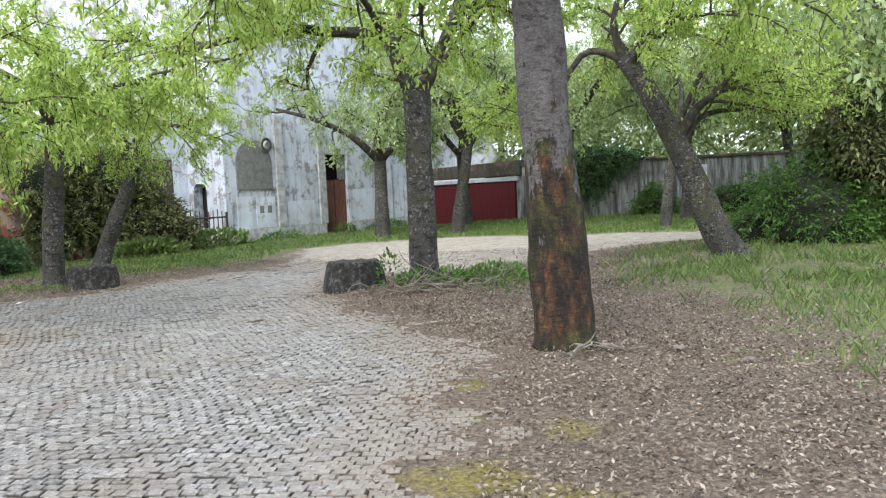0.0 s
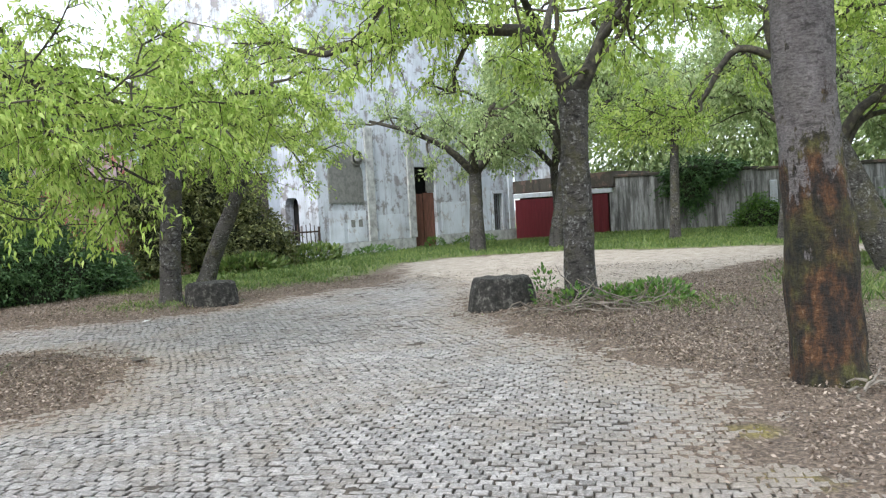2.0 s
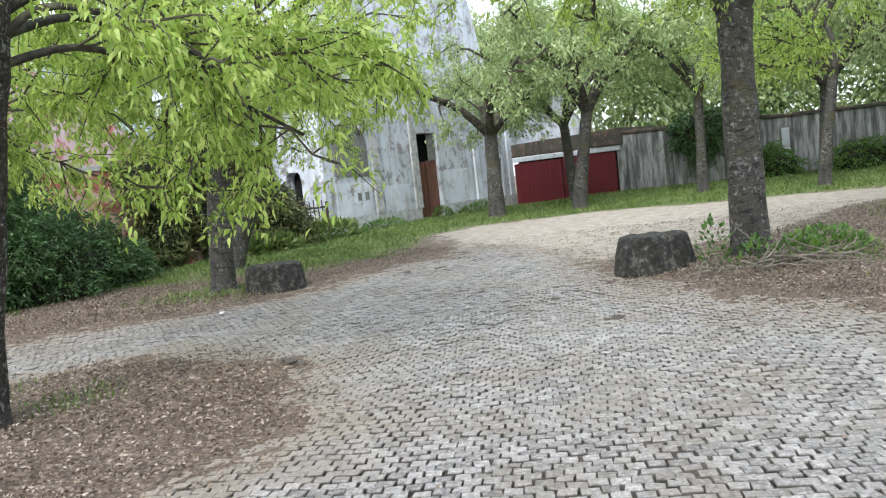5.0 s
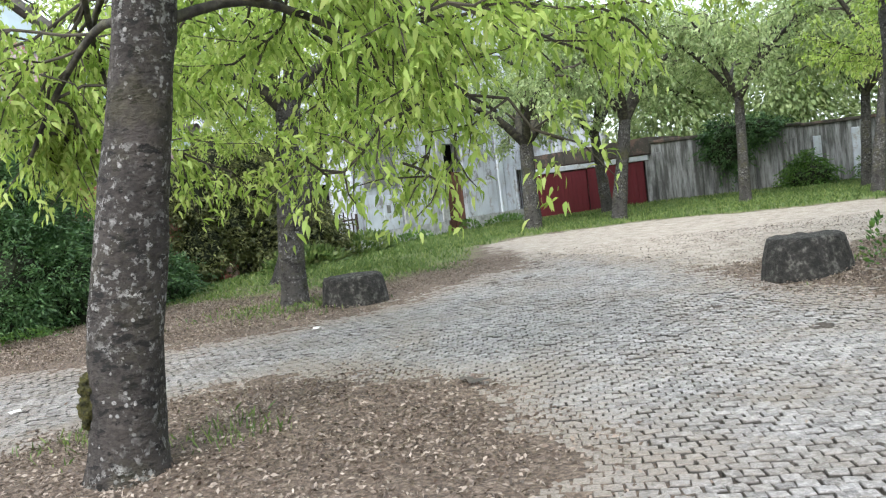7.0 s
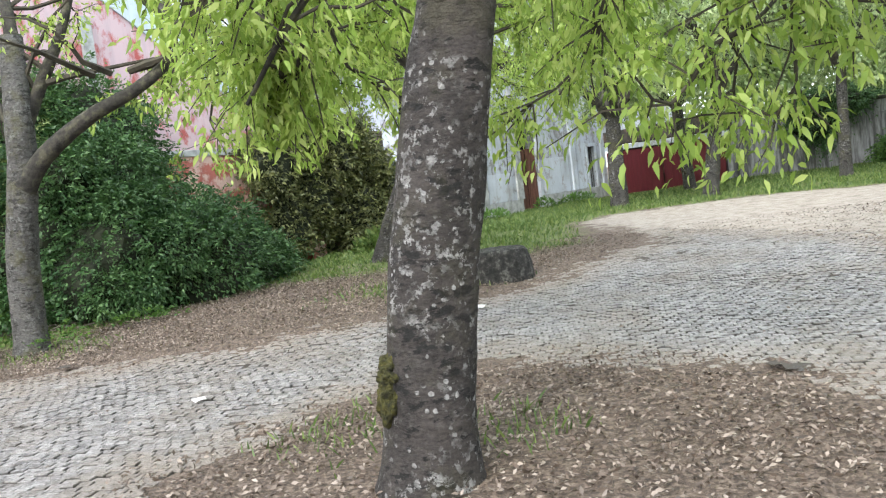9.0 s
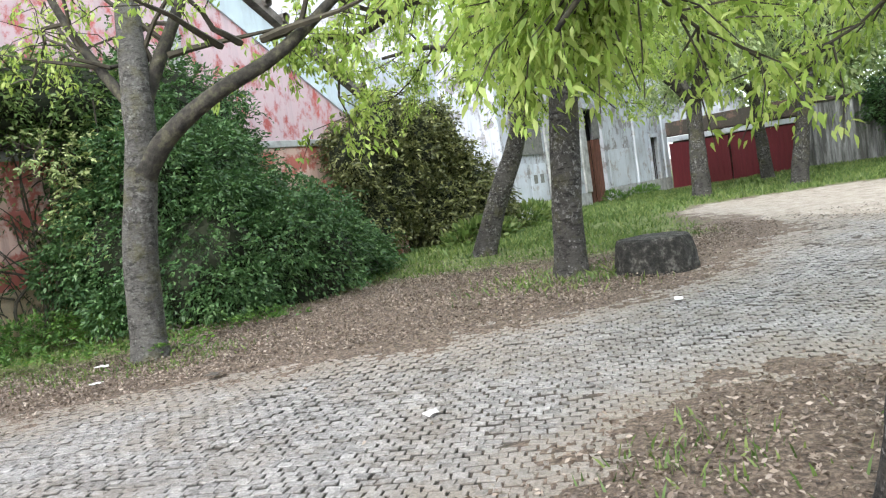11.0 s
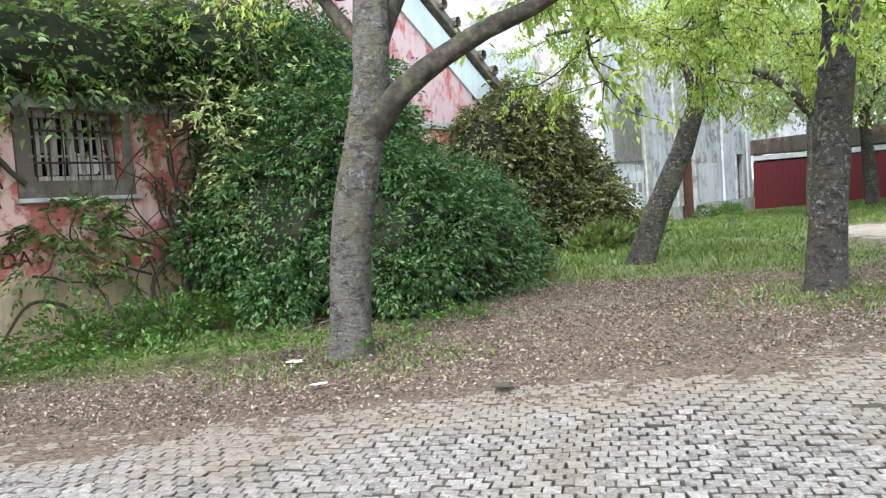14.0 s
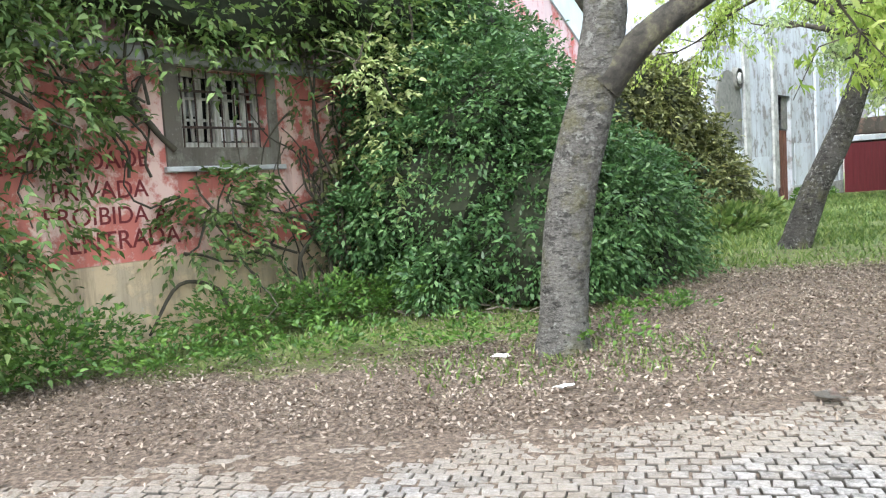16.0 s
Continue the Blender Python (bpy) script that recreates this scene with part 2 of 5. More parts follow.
def plaster(name, top, under, thr=0.5, stain=(0.05, 0.05, 0.055), stain_amt=0.7, streak=True, wide=0.03, stretch=(1, 1, 1)):
    """Old paint, flaked off in patches over an undercoat, with dark rain streaks."""
    m, nt, bsdf = mat(name, 0.9)
    v = coords(nt, "Object")
    flake = ramp(nt, tex_noise(nt, 1.9, 12, coords(nt, "Object", stretch), 0.72), [(thr - wide, (0, 0, 0)), (thr + wide, (1, 1, 1))])
    tone = tex_noise(nt, 0.7, 6, v)
    a = mixc(nt, ramp(nt, tone, [(0.35, (0, 0, 0)), (0.65, (1, 1, 1))]), top, tuple(min(1, x * 0.72) for x in top))
    c = mixc(nt, flake, a, under)
    sv = coords(nt, "Object", (3.2, 3.2, 0.28))
    s = ramp(nt, tex_noise(nt, 1.6, 8, sv, 0.7), [(0.5, (0, 0, 0)), (0.72, (1, 1, 1))])
    c = mixc(nt, mathn(nt, "MULTIPLY", s, stain_amt if streak else 0.0), c, stain)
    sp = ramp(nt, tex_noise(nt, 14, 6, v, 0.7), [(0.62, (0, 0, 0)), (0.7, (1, 1, 1))])
    c = mixc(nt, mathn(nt, "MULTIPLY", sp, 0.5), c, (0.42, 0.4, 0.38))
    nt.links.new(c, bsdf.inputs["Base Color"])
    bump(nt, mathn(nt, "ADD", flake, tex_noise(nt, 35, 6, v)), 0.5, 0.012)
    return m


M_WHITE = plaster("plaster_white_flaking", (0.55, 0.585, 0.66), (0.25, 0.237, 0.247), 0.54, (0.16, 0.155, 0.175), 0.8)
M_WHITE2 = plaster("plaster_white_patch", (0.62, 0.66, 0.74), (0.4, 0.39, 0.41), 0.57, (0.24, 0.24, 0.26), 0.5)
M_PINK = plaster("plaster_red_flaking", (0.54, 0.17, 0.14), (0.66, 0.46, 0.41), 0.5, (0.16, 0.09, 0.08), 0.5)
M_PINKUP = plaster("plaster_pink_washed", (0.50, 0.12, 0.11), (0.56, 0.42, 0.46), 0.455, (0.42, 0.34, 0.38), 0.75, wide=0.05, stretch=(1.6, 1.6, 1.0))
M_BLUE = plaster("plaster_pale_blue", (0.62, 0.72, 0.8), (0.5, 0.5, 0.53), 0.66, (0.3, 0.32, 0.35), 0.4)
M_OCHRE = plaster("plinth_ochre", (0.6, 0.46, 0.31), (0.45, 0.36, 0.26), 0.52, (0.12, 0.1, 0.075), 0.8)
M_GREYWALL = plaster("wall_weathered", (0.4, 0.4, 0.42), (0.1, 0.1, 0.1), 0.48, (0.03, 0.03, 0.03), 0.95, wide=0.08, stretch=(2.2, 2.2, 0.25))
M_DARKWALL = plaster("wall_dark", (0.075, 0.065, 0.055), (0.15, 0.1, 0.08), 0.55, (0.02, 0.02, 0.02), 0.8)
M_RED = simple("gate_red_paint", [(0.3, (0.085, 0.006, 0.012)), (0.7, (0.125, 0.011, 0.018))], 2.5, 0.6, 0.15, 12, stretch=(6, 6, 0.6))
M_RUST = simple("rusty_door", [(0.3, (0.085, 0.035, 0.025)), (0.6, (0.165, 0.07, 0.05)), (0.8, (0.22, 0.13, 0.1))], 3, 0.8, 0.3, 30, stretch=(3, 3, 0.7))
M_STONE = simple("block_stone", [(0.38, (0.008, 0.008, 0.007)), (0.53, (0.028, 0.026, 0.024)), (0.7, (0.13, 0.125, 0.115))], 14, 0.95, 0.9, 40, bdist=0.03)
M_SILL = simple("grey_frame", [(0.3, (0.1, 0.1, 0.095)), (0.7, (0.22, 0.22, 0.21))], 7, 0.9, 0.4, 40)
M_IRON = simple("iron_rust_black", [(0.3, (0.018, 0.014, 0.013)), (0.7, (0.07, 0.04, 0.032))], 12, 0.8, 0.3)
# Near-black for the thin panels that stand in for unlit rooms.
M_DARK = simple("interior_shade", [(0.3, (0.004, 0.004, 0.005)), (0.7, (0.012, 0.011, 0.011))], 3, 1.0, 0)
M_WOODW = simple("old_white_wood", [(0.3, (0.16, 0.155, 0.135)), (0.6, (0.46, 0.44, 0.4))], 6, 0.8, 0.4, 30, stretch=(5, 5, 0.7))
M_TILE = simple("roof_tile", [(0.3, (0.06, 0.055, 0.05)), (0.55, (0.17, 0.15, 0.135)), (0.8, (0.32, 0.3, 0.28))], 5, 0.9, 0.4, 30)
M_TEXT = simple("dark_red_paint", [(0.3, (0.1, 0.01, 0.015)), (0.7, (0.17, 0.018, 0.02))], 20, 0.8, 0)
M_DRYTWIG = simple("dead_twig", [(0.3, (0.09, 0.075, 0.06)), (0.7, (0.26, 0.23, 0.2))], 12, 0.95, 0)
M_PAPER = simple("litter_white", [(0.3, (0.62, 0.62, 0.62)), (0.7, (0.8, 0.8, 0.79))], 9, 0.7, 0)
M_MOSS = simple("moss_cushion", [(0.35, (0.015, 0.015, 0.004)), (0.55, (0.06, 0.056, 0.01)), (0.7, (0.13, 0.115, 0.022))], 22, 1.0, 1.0, 70, bdist=0.03)
M_SURROUND = plaster("cement_surround_stained", (0.2, 0.185, 0.155), (0.11, 0.095, 0.078), 0.5, (0.05, 0.045, 0.035), 0.8)
M_LINTEL = simple("concrete_band", [(0.3, (0.2, 0.2, 0.2)), (0.7, (0.52, 0.53, 0.54))], 4, 0.9, 0.3)


# ---------------- mesh helpers ----------------
def mesh_of(name, verts, faces, material, smooth=False):
    me = bpy.data.meshes.new(name)
    me.from_pydata([tuple(map(float, v)) for v in verts], [], faces)
    me.materials.append(material)
    if smooth:
        me.polygons.foreach_set("use_smooth", [True] * len(me.polygons))
    return me


def quads_mesh(name, verts, material, per=4):
    """Fast mesh of n islands of one face each; verts is (n, per, 3)."""
    n = len(verts)
    me = bpy.data.meshes.new(name)
    me.vertices.add(n * per)
    me.vertices.foreach_set("co", np.asarray(verts, dtype=np.float32).reshape(-1))
    me.loops.add(n * per)
    me.loops.foreach_set("vertex_index", np.arange(n * per, dtype=np.int32))
    me.polygons.add(n)
    me.polygons.foreach_set("loop_start", np.arange(0, n * per, per, dtype=np.int32))
    me.update(calc_edges=True)
    me.materials.append(material)
    return me


def put(name, me, parent=None, label=""):
    ob = new(name, me)
    if parent is not None:
        ob.parent = parent
    if label:
        ob["label"] = label
    return ob


def part(name, bm, material, parent=None, label=""):
    me = bpy.data.meshes.new(name)
    bm.to_mesh(me)
    bm.free()
    me.materials.append(material)
    return put(name, me, parent, label)


def empty(name, m):
    e = new(name)
    e.matrix_world = m
    return e


def box_bm(x0, x1, y0, y1, z0, z1, bevel=0.0, segs=1, bm=None):
    own = bm is None
    bm = bmesh.new() if own else bm
    r = bmesh.ops.create_cube(bm, size=1)
    for v in r["verts"]:
        v.co = Vector(((x0 + x1) / 2 + v.co.x * (x1 - x0), (y0 + y1) / 2 + v.co.y * (y1 - y0), (z0 + z1) / 2 + v.co.z * (z1 - z0)))
    if bevel:
        es = list({e for v in r["verts"] for e in v.link_edges})
        bmesh.ops.bevel(bm, geom=es, offset=bevel, segments=segs, affect="EDGES")
    return bm


def tube(pts, radii, segs=10, knob=0.0, seed=0, cap=True):
    """A tapered tube along pts: verts and faces. knob: unevenness of its surface."""
    r = np.random.default_rng(seed)
    P = [Vector(p) for p in pts]
    vs, fs = [], []
    side = Vector((1, 0, 0))
    ph = r.uniform(0, 6.28, 6)
    for i, p in enumerate(P):
        d = (P[min(i + 1, len(P) - 1)] - P[max(i - 1, 0)]).normalized()
        side = (side - d * side.dot(d))
        side = side.normalized() if side.length > 1e-4 else d.orthogonal().normalized()
        up = d.cross(side)
        for k in range(segs):
            a = 2 * pi * k / segs
            w = 1 + knob * (sin(2 * a + ph[0] + i * 0.35) + 0.7 * sin(3 * a + ph[1] - i * 0.5) + 0.6 * sin(5 * a + ph[2] + i * 0.9)) + knob * r.uniform(-0.6, 0.6)
            vs.append(p + (side * cos(a) + up * sin(a)) * radii[i] * w)
    for i in range(len(P) - 1):
        for k in range(segs):
            a, b = i * segs + k, i * segs + (k + 1) % segs
            fs.append((a, b, b + segs, a + segs))
    if cap:
        fs.append(tuple(range((len(P) - 1) * segs, len(P) * segs)))
    return vs, fs


def smooth_path(pts, n):
    """Catmull-Rom through pts, n points."""
    P = [np.array(p, float) for p in pts]
    P = [2 * P[0] - P[1]] + P + [2 * P[-1] - P[-2]]
    out = []
    for u in np.linspace(0, len(P) - 3 - 1e-6, n):
        i = int(u)
        t = u - i
        a, b, c, d = P[i:i + 4]
        out.append(0.5 * (2 * b + (c - a) * t + (2 * a - 5 * b + 4 * c - d) * t * t + (3 * b - a - 3 * c + d) * t ** 3))
    return out


def join_tubes(list_of):
    vs, fs = [], []
    for v, f in list_of:
        o = len(vs)
        vs += v
        fs += [tuple(i + o for i in q) for q in f]
    return vs, fs


def leaves(pos, dirs, size, r, droop=0.0, aspect=0.42, full=False):
    """Folded leaf faces (n, 4, 3) at pos that point along dirs."""
    n = len(pos)
    d = dirs + r.normal(0, 0.35, (n, 3))
    d[:, 2] -= droop
    d /= np.linalg.norm(d, axis=1)[:, None] + 1e-9
    w = np.cross(d, r.normal(0, 1, (n, 3)) + np.array([0, 0, 1.2]))
    w /= np.linalg.norm(w, axis=1)[:, None] + 1e-9
    up = np.cross(w, d)
    s = (size * r.uniform(0.6, 1.35, n))[:, None]
    fold = up * s * 0.12
    mid = pos + d * s * 0.45
    if full:
        low, high, sag = pos + d * s * 0.28, pos + d * s * 0.62, np.array([0, 0, -0.1]) * s
        a, b = w * s * aspect * 0.46, w * s * aspect * 0.36
        return np.stack([pos, low + a + fold, high + b + fold, pos + d * s + sag, high - b + fold, low - a + fold], axis=1)
    return np.stack([pos, mid + w * s * aspect * 0.5 + fold, pos + d * s, mid - w * s * aspect * 0.5 + fold], axis=1)


def sprays(P, D, r, n, length, pairs=6, sag=0.5):
    """Compound leaves: n stalks that stand out from the points P along D, with leaflets in pairs; places and directions."""
    i = r.integers(0, len(P), n)
    d = D[i] * 0.9 + r.normal(0, 0.45, (n, 3)) + np.array([0, 0, 0.15])
    d /= np.linalg.norm(d, axis=1)[:, None]
    side = np.cross(d, np.array([0, 0, 1.0]) + r.normal(0, 0.2, (n, 3)))
    side /= np.linalg.norm(side, axis=1)[:, None] + 1e-9
    ln = (length * r.uniform(0.6, 1.4, n))[:, None]
    pos, way = [], []
    for k in range(pairs):
        t = 0.15 + 0.85 * k / (pairs - 1)
        q = P[i] + d * ln * t + np.array([0, 0, -sag]) * ln * t * t
        for sgn in (-1, 1):
            pos.append(q)
            way.append(side * sgn * 0.9 + d * (0.4 + 0.6 * t))
    return np.concatenate(pos), np.concatenate(way)


# ---------------- ground ----------------
def inside(px, py, poly):
    px, py = np.asarray(px), np.asarray(py)
    c = np.zeros(px.shape, bool)
    j = len(poly) - 1
    for i in range(len(poly)):
        (xi, yi), (xj, yj) = poly[i], poly[j]
        c ^= ((yi > py) != (yj > py)) & (px < (xj - xi) * (py - yi) / (yj - yi + 1e-12) + xi)
        j = i
    return c


def sdist(px, py, poly):
    """Distance to the outline, positive inside."""
    px, py = np.asarray(px, float), np.asarray(py, float)
    best = np.full(px.shape, 1e9)
    for (x0, y0), (x1, y1) in zip(poly, poly[1:] + poly[:1]):
        dx, dy = x1 - x0, y1 - y0
        t = np.clip(((px - x0) * dx + (py - y0) * dy) / (dx * dx + dy * dy), 0, 1)
        best = np.minimum(best, np.hypot(px - x0 - t * dx, py - y0 - t * dy))
    return np.where(inside(px, py, poly), best, -best)


ROAD = [(-40, 10.5), (-16, 11.2), (-13.8, 11.7), (-11.6, 12.0), (-10.1, 12.1), (-8.3, 12.7), (-6.6, 14.2), (-5.6, 15.8), (-4.7, 17.4), (-3.9, 20.0), (-2.6, 21.5), (-1.9, 17), (-1.9, 14), (-2.0, 12.2), (-1.4, 10.6), (-0.4, 8.6), (0.15, 6.7), (-0.1, 5.1), (-0.2, 3.7), (0, -6), (-40, -6)]
ISLE = [(-8.75, 8.5), (-7.5, 10.0), (-6.5, 9.95), (-5.4, 9.05), (-4.85, 7.3), (-5.1, 6.75), (-6.0, 6.15), (-7.6, 5.9), (-8.8, 6.6)]
SAND = [(-3.9, 20.0), (-4.3, 24.5), (-3.2, 26.5), (0.5, 26.3), (5.5, 24.6), (9, 22.5), (8, 20.2), (4.2, 19.0), (1.4, 15.5), (-0.8, 14.6), (-1.9, 14), (-2.4, 17)]
VERGE = [(-40, 14), (-16.6, 13.4), (-14.4, 13.8), (-12.7, 15.0), (-10.6, 17.9), (-8.4, 17.8), (-6.7, 17.2), (-5.0, 18.8), (-4.6, 24.2), (-3.2, 26.7), (0.5, 26.5), (5.5, 24.8), (9, 22.7), (40, 26), (60, 80), (-60, 80)]
RIGHTG = [(2.6, 14.2), (2.2, 11.0), (2.8, 8.4), (2.3, 6.4), (2.6, 4.6), (5, 2.6), (9, 2), (60, -10), (60, 25), (10, 22), (8.4, 19.8), (4.4, 18.6)]


def relief(x, y):
    x, y = np.asarray(x, float), np.asarray(y, float)
    z = 0.025 * np.sin(x * 0.9 + 1) * np.sin(y * 0.8) + 0.012 * np.sin(x * 2.7) * np.cos(y * 2.3 + 1)
    z = z - 0.09 * np.clip((-10.2 - x) / 2.5, 0, 1)
    z = z + 0.05 * np.exp(-((x - 0.85) ** 2 + (y - 6.95) ** 2) / 0.7) + 0.14 * np.exp(-((x + 0.35) ** 2 + (y - 12.0) ** 2) / 1.1)
    z = z + 0.01 * np.exp(-((x + 7.25) ** 2 + (y - 8.1) ** 2) / 1.2)
    z = z + 0.14 * np.clip((y - 27) / 9, 0, 1) * np.clip((x + 1) / 4, 0, 1)
    return z - 0.034 * np.clip((np.minimum(sdist(x, y, ROAD), -sdist(x, y, ISLE)) + 0.15) / 1.0, 0, 1)


def axis(lo, hi, step):
    mid = np.arange(lo, hi + 1e-6, step)
    out = [step * 1.35 ** k for k in range(1, 30)]
    far = np.cumsum(out)
    far = far[far < 900]
    return np.concatenate([lo - far[::-1], mid, hi + far])


def build_ground():
    xs, ys = axis(-20, 14, 0.16), axis(1.5, 32, 0.16)
    X, Y = np.meshgrid(xs, ys)
    Z = relief(X, Y) + rng.normal(0, 0.006, X.shape)
    nx, ny = len(xs), len(ys)
    idx = np.arange(nx * ny).reshape(ny, nx)
    f = np.stack([idx[:-1, :-1], idx[:-1, 1:], idx[1:, 1:], idx[1:, :-1]], -1).reshape(-1, 4)
    me = bpy.data.meshes.new("ground")
    me.from_pydata(np.stack([X, Y, Z], -1).reshape(-1, 3).tolist(), [], f.tolist())
    me.materials.append(M_GROUND)
    me.polygons.foreach_set("use_smooth", [True] * len(me.polygons))
    x, y = X.reshape(-1), Y.reshape(-1)
    soft = lambda d, w: np.clip(0.5 + d / w, 0, 1)
    masks = {"sand": np.maximum(soft(sdist(x, y, SAND), 2.0), 0.0 * x),
             "joint": np.minimum(soft(sdist(x, y, ROAD) - 0.7, 1.0), soft(-sdist(x, y, ISLE) - 0.5, 0.7)),
             "grass": np.maximum(soft(sdist(x, y, VERGE), 1.6), 0.62 * soft(sdist(x, y, RIGHTG), 4.0)),
             "moss": 0.85 * np.maximum.reduce([np.exp(-((x - cx) ** 2 + ((y - cy) / 0.8) ** 2) / rr) for cx, cy, rr in ((0.1, 3.85, 0.3), (0.75, 4.6, 0.22), (-0.05, 5.0, 0.2), (0.5, 3.5, 0.3), (0.1, 5.9, 0.1))])}
    for k, val in masks.items():
        me.attributes.new(k, "FLOAT", "POINT").data.foreach_set("value", val.astype(np.float32))
    return tagged(put("ground", me), "bare earth, sand and rough grass under the trees", "ground", kind="structure")


ground = build_ground()


# ---------------- walls ----------------
def frame_at(o, ang):
    """Local frame of a wall: x along it, +y into the house, z up."""
    return pose(o[0], o[1], 0, 0, 0, 90 - ang)


def wall_bm(s0, s1, z0, z1, holes=(), th=0.4, y0=0.0):
    """A wall with openings cut through it; holes are (s, s, z, z)."""
    S = sorted({s0, s1, *[h[0] for h in holes], *[h[1] for h in holes]})
    Z = sorted({z0, z1, *[h[2] for h in holes], *[h[3] for h in holes]})
    solid = {}
    for i in range(len(S) - 1):
        for j in range(len(Z) - 1):
            cs, cz = (S[i] + S[i + 1]) / 2, (Z[j] + Z[j + 1]) / 2
            solid[i, j] = not any(h[0] < cs < h[1] and h[2] < cz < h[3] for h in holes)
    bm = bmesh.new()
    cache = {}

    def v(i, j, k):
        if (i, j, k) not in cache:
            cache[i, j, k] = bm.verts.new((S[i], y0 + th * k, Z[j]))
        return cache[i, j, k]
    for (i, j), ok in solid.items():
        if not ok:
            continue
        bm.faces.new((v(i, j, 0), v(i + 1, j, 0), v(i + 1, j + 1, 0), v(i, j + 1, 0)))
        bm.faces.new((v(i, j, 1), v(i, j + 1, 1), v(i + 1, j + 1, 1), v(i + 1, j, 1)))
        if not solid.get((i - 1, j)):
            bm.faces.new((v(i, j, 0), v(i, j + 1, 0), v(i, j + 1, 1), v(i, j, 1)))
        if not solid.get((i + 1, j)):
            bm.faces.new((v(i + 1, j, 0), v(i + 1, j, 1), v(i + 1, j + 1, 1), v(i + 1, j + 1, 0)))
        if not solid.get((i, j - 1)):
            bm.faces.new((v(i, j, 0), v(i, j, 1), v(i + 1, j, 1), v(i + 1, j, 0)))
        if not solid.get((i, j + 1)):
            bm.faces.new((v(i, j + 1, 0), v(i + 1, j + 1, 0), v(i + 1, j + 1, 1), v(i, j + 1, 1)))
    return bm


def prism_bm(outline, y0, y1):
    """An outline of (s, z) pushed from y0 to y1."""
    bm = bmesh.new()
    a = [bm.verts.new((s, y0, z)) for s, z in outline]
    b = [bm.verts.new((s, y1, z)) for s, z in outline]
    bm.faces.new(a)
    bm.faces.new(b[::-1])
    for i in range(len(a)):
        j = (i + 1) % len(a)
        bm.faces.new((a[i], b[i], b[j], a[j]))
    bmesh.ops.recalc_face_normals(bm, faces=bm.faces)
    return bm


def ribbed_bm(s0, s1, y, z0, z1, ribs, depth=0.02):
    """A board-and-rib sheet, as of a sheet-metal door."""
    bm = box_bm(s0, s1, y, y + 0.03, z0, z1)
    for k in range(ribs):
        s = s0 + (k + 0.5) * (s1 - s0) / ribs
        box_bm(s - 0.012, s + 0.012, y - depth, y, z0 + 0.01, z1 - 0.01, bm=bm)
    return bm


L_O, L_A = (-15.67, 15.7), 31.0
W_O, W_A = (-8.0, 29.5), 34.5


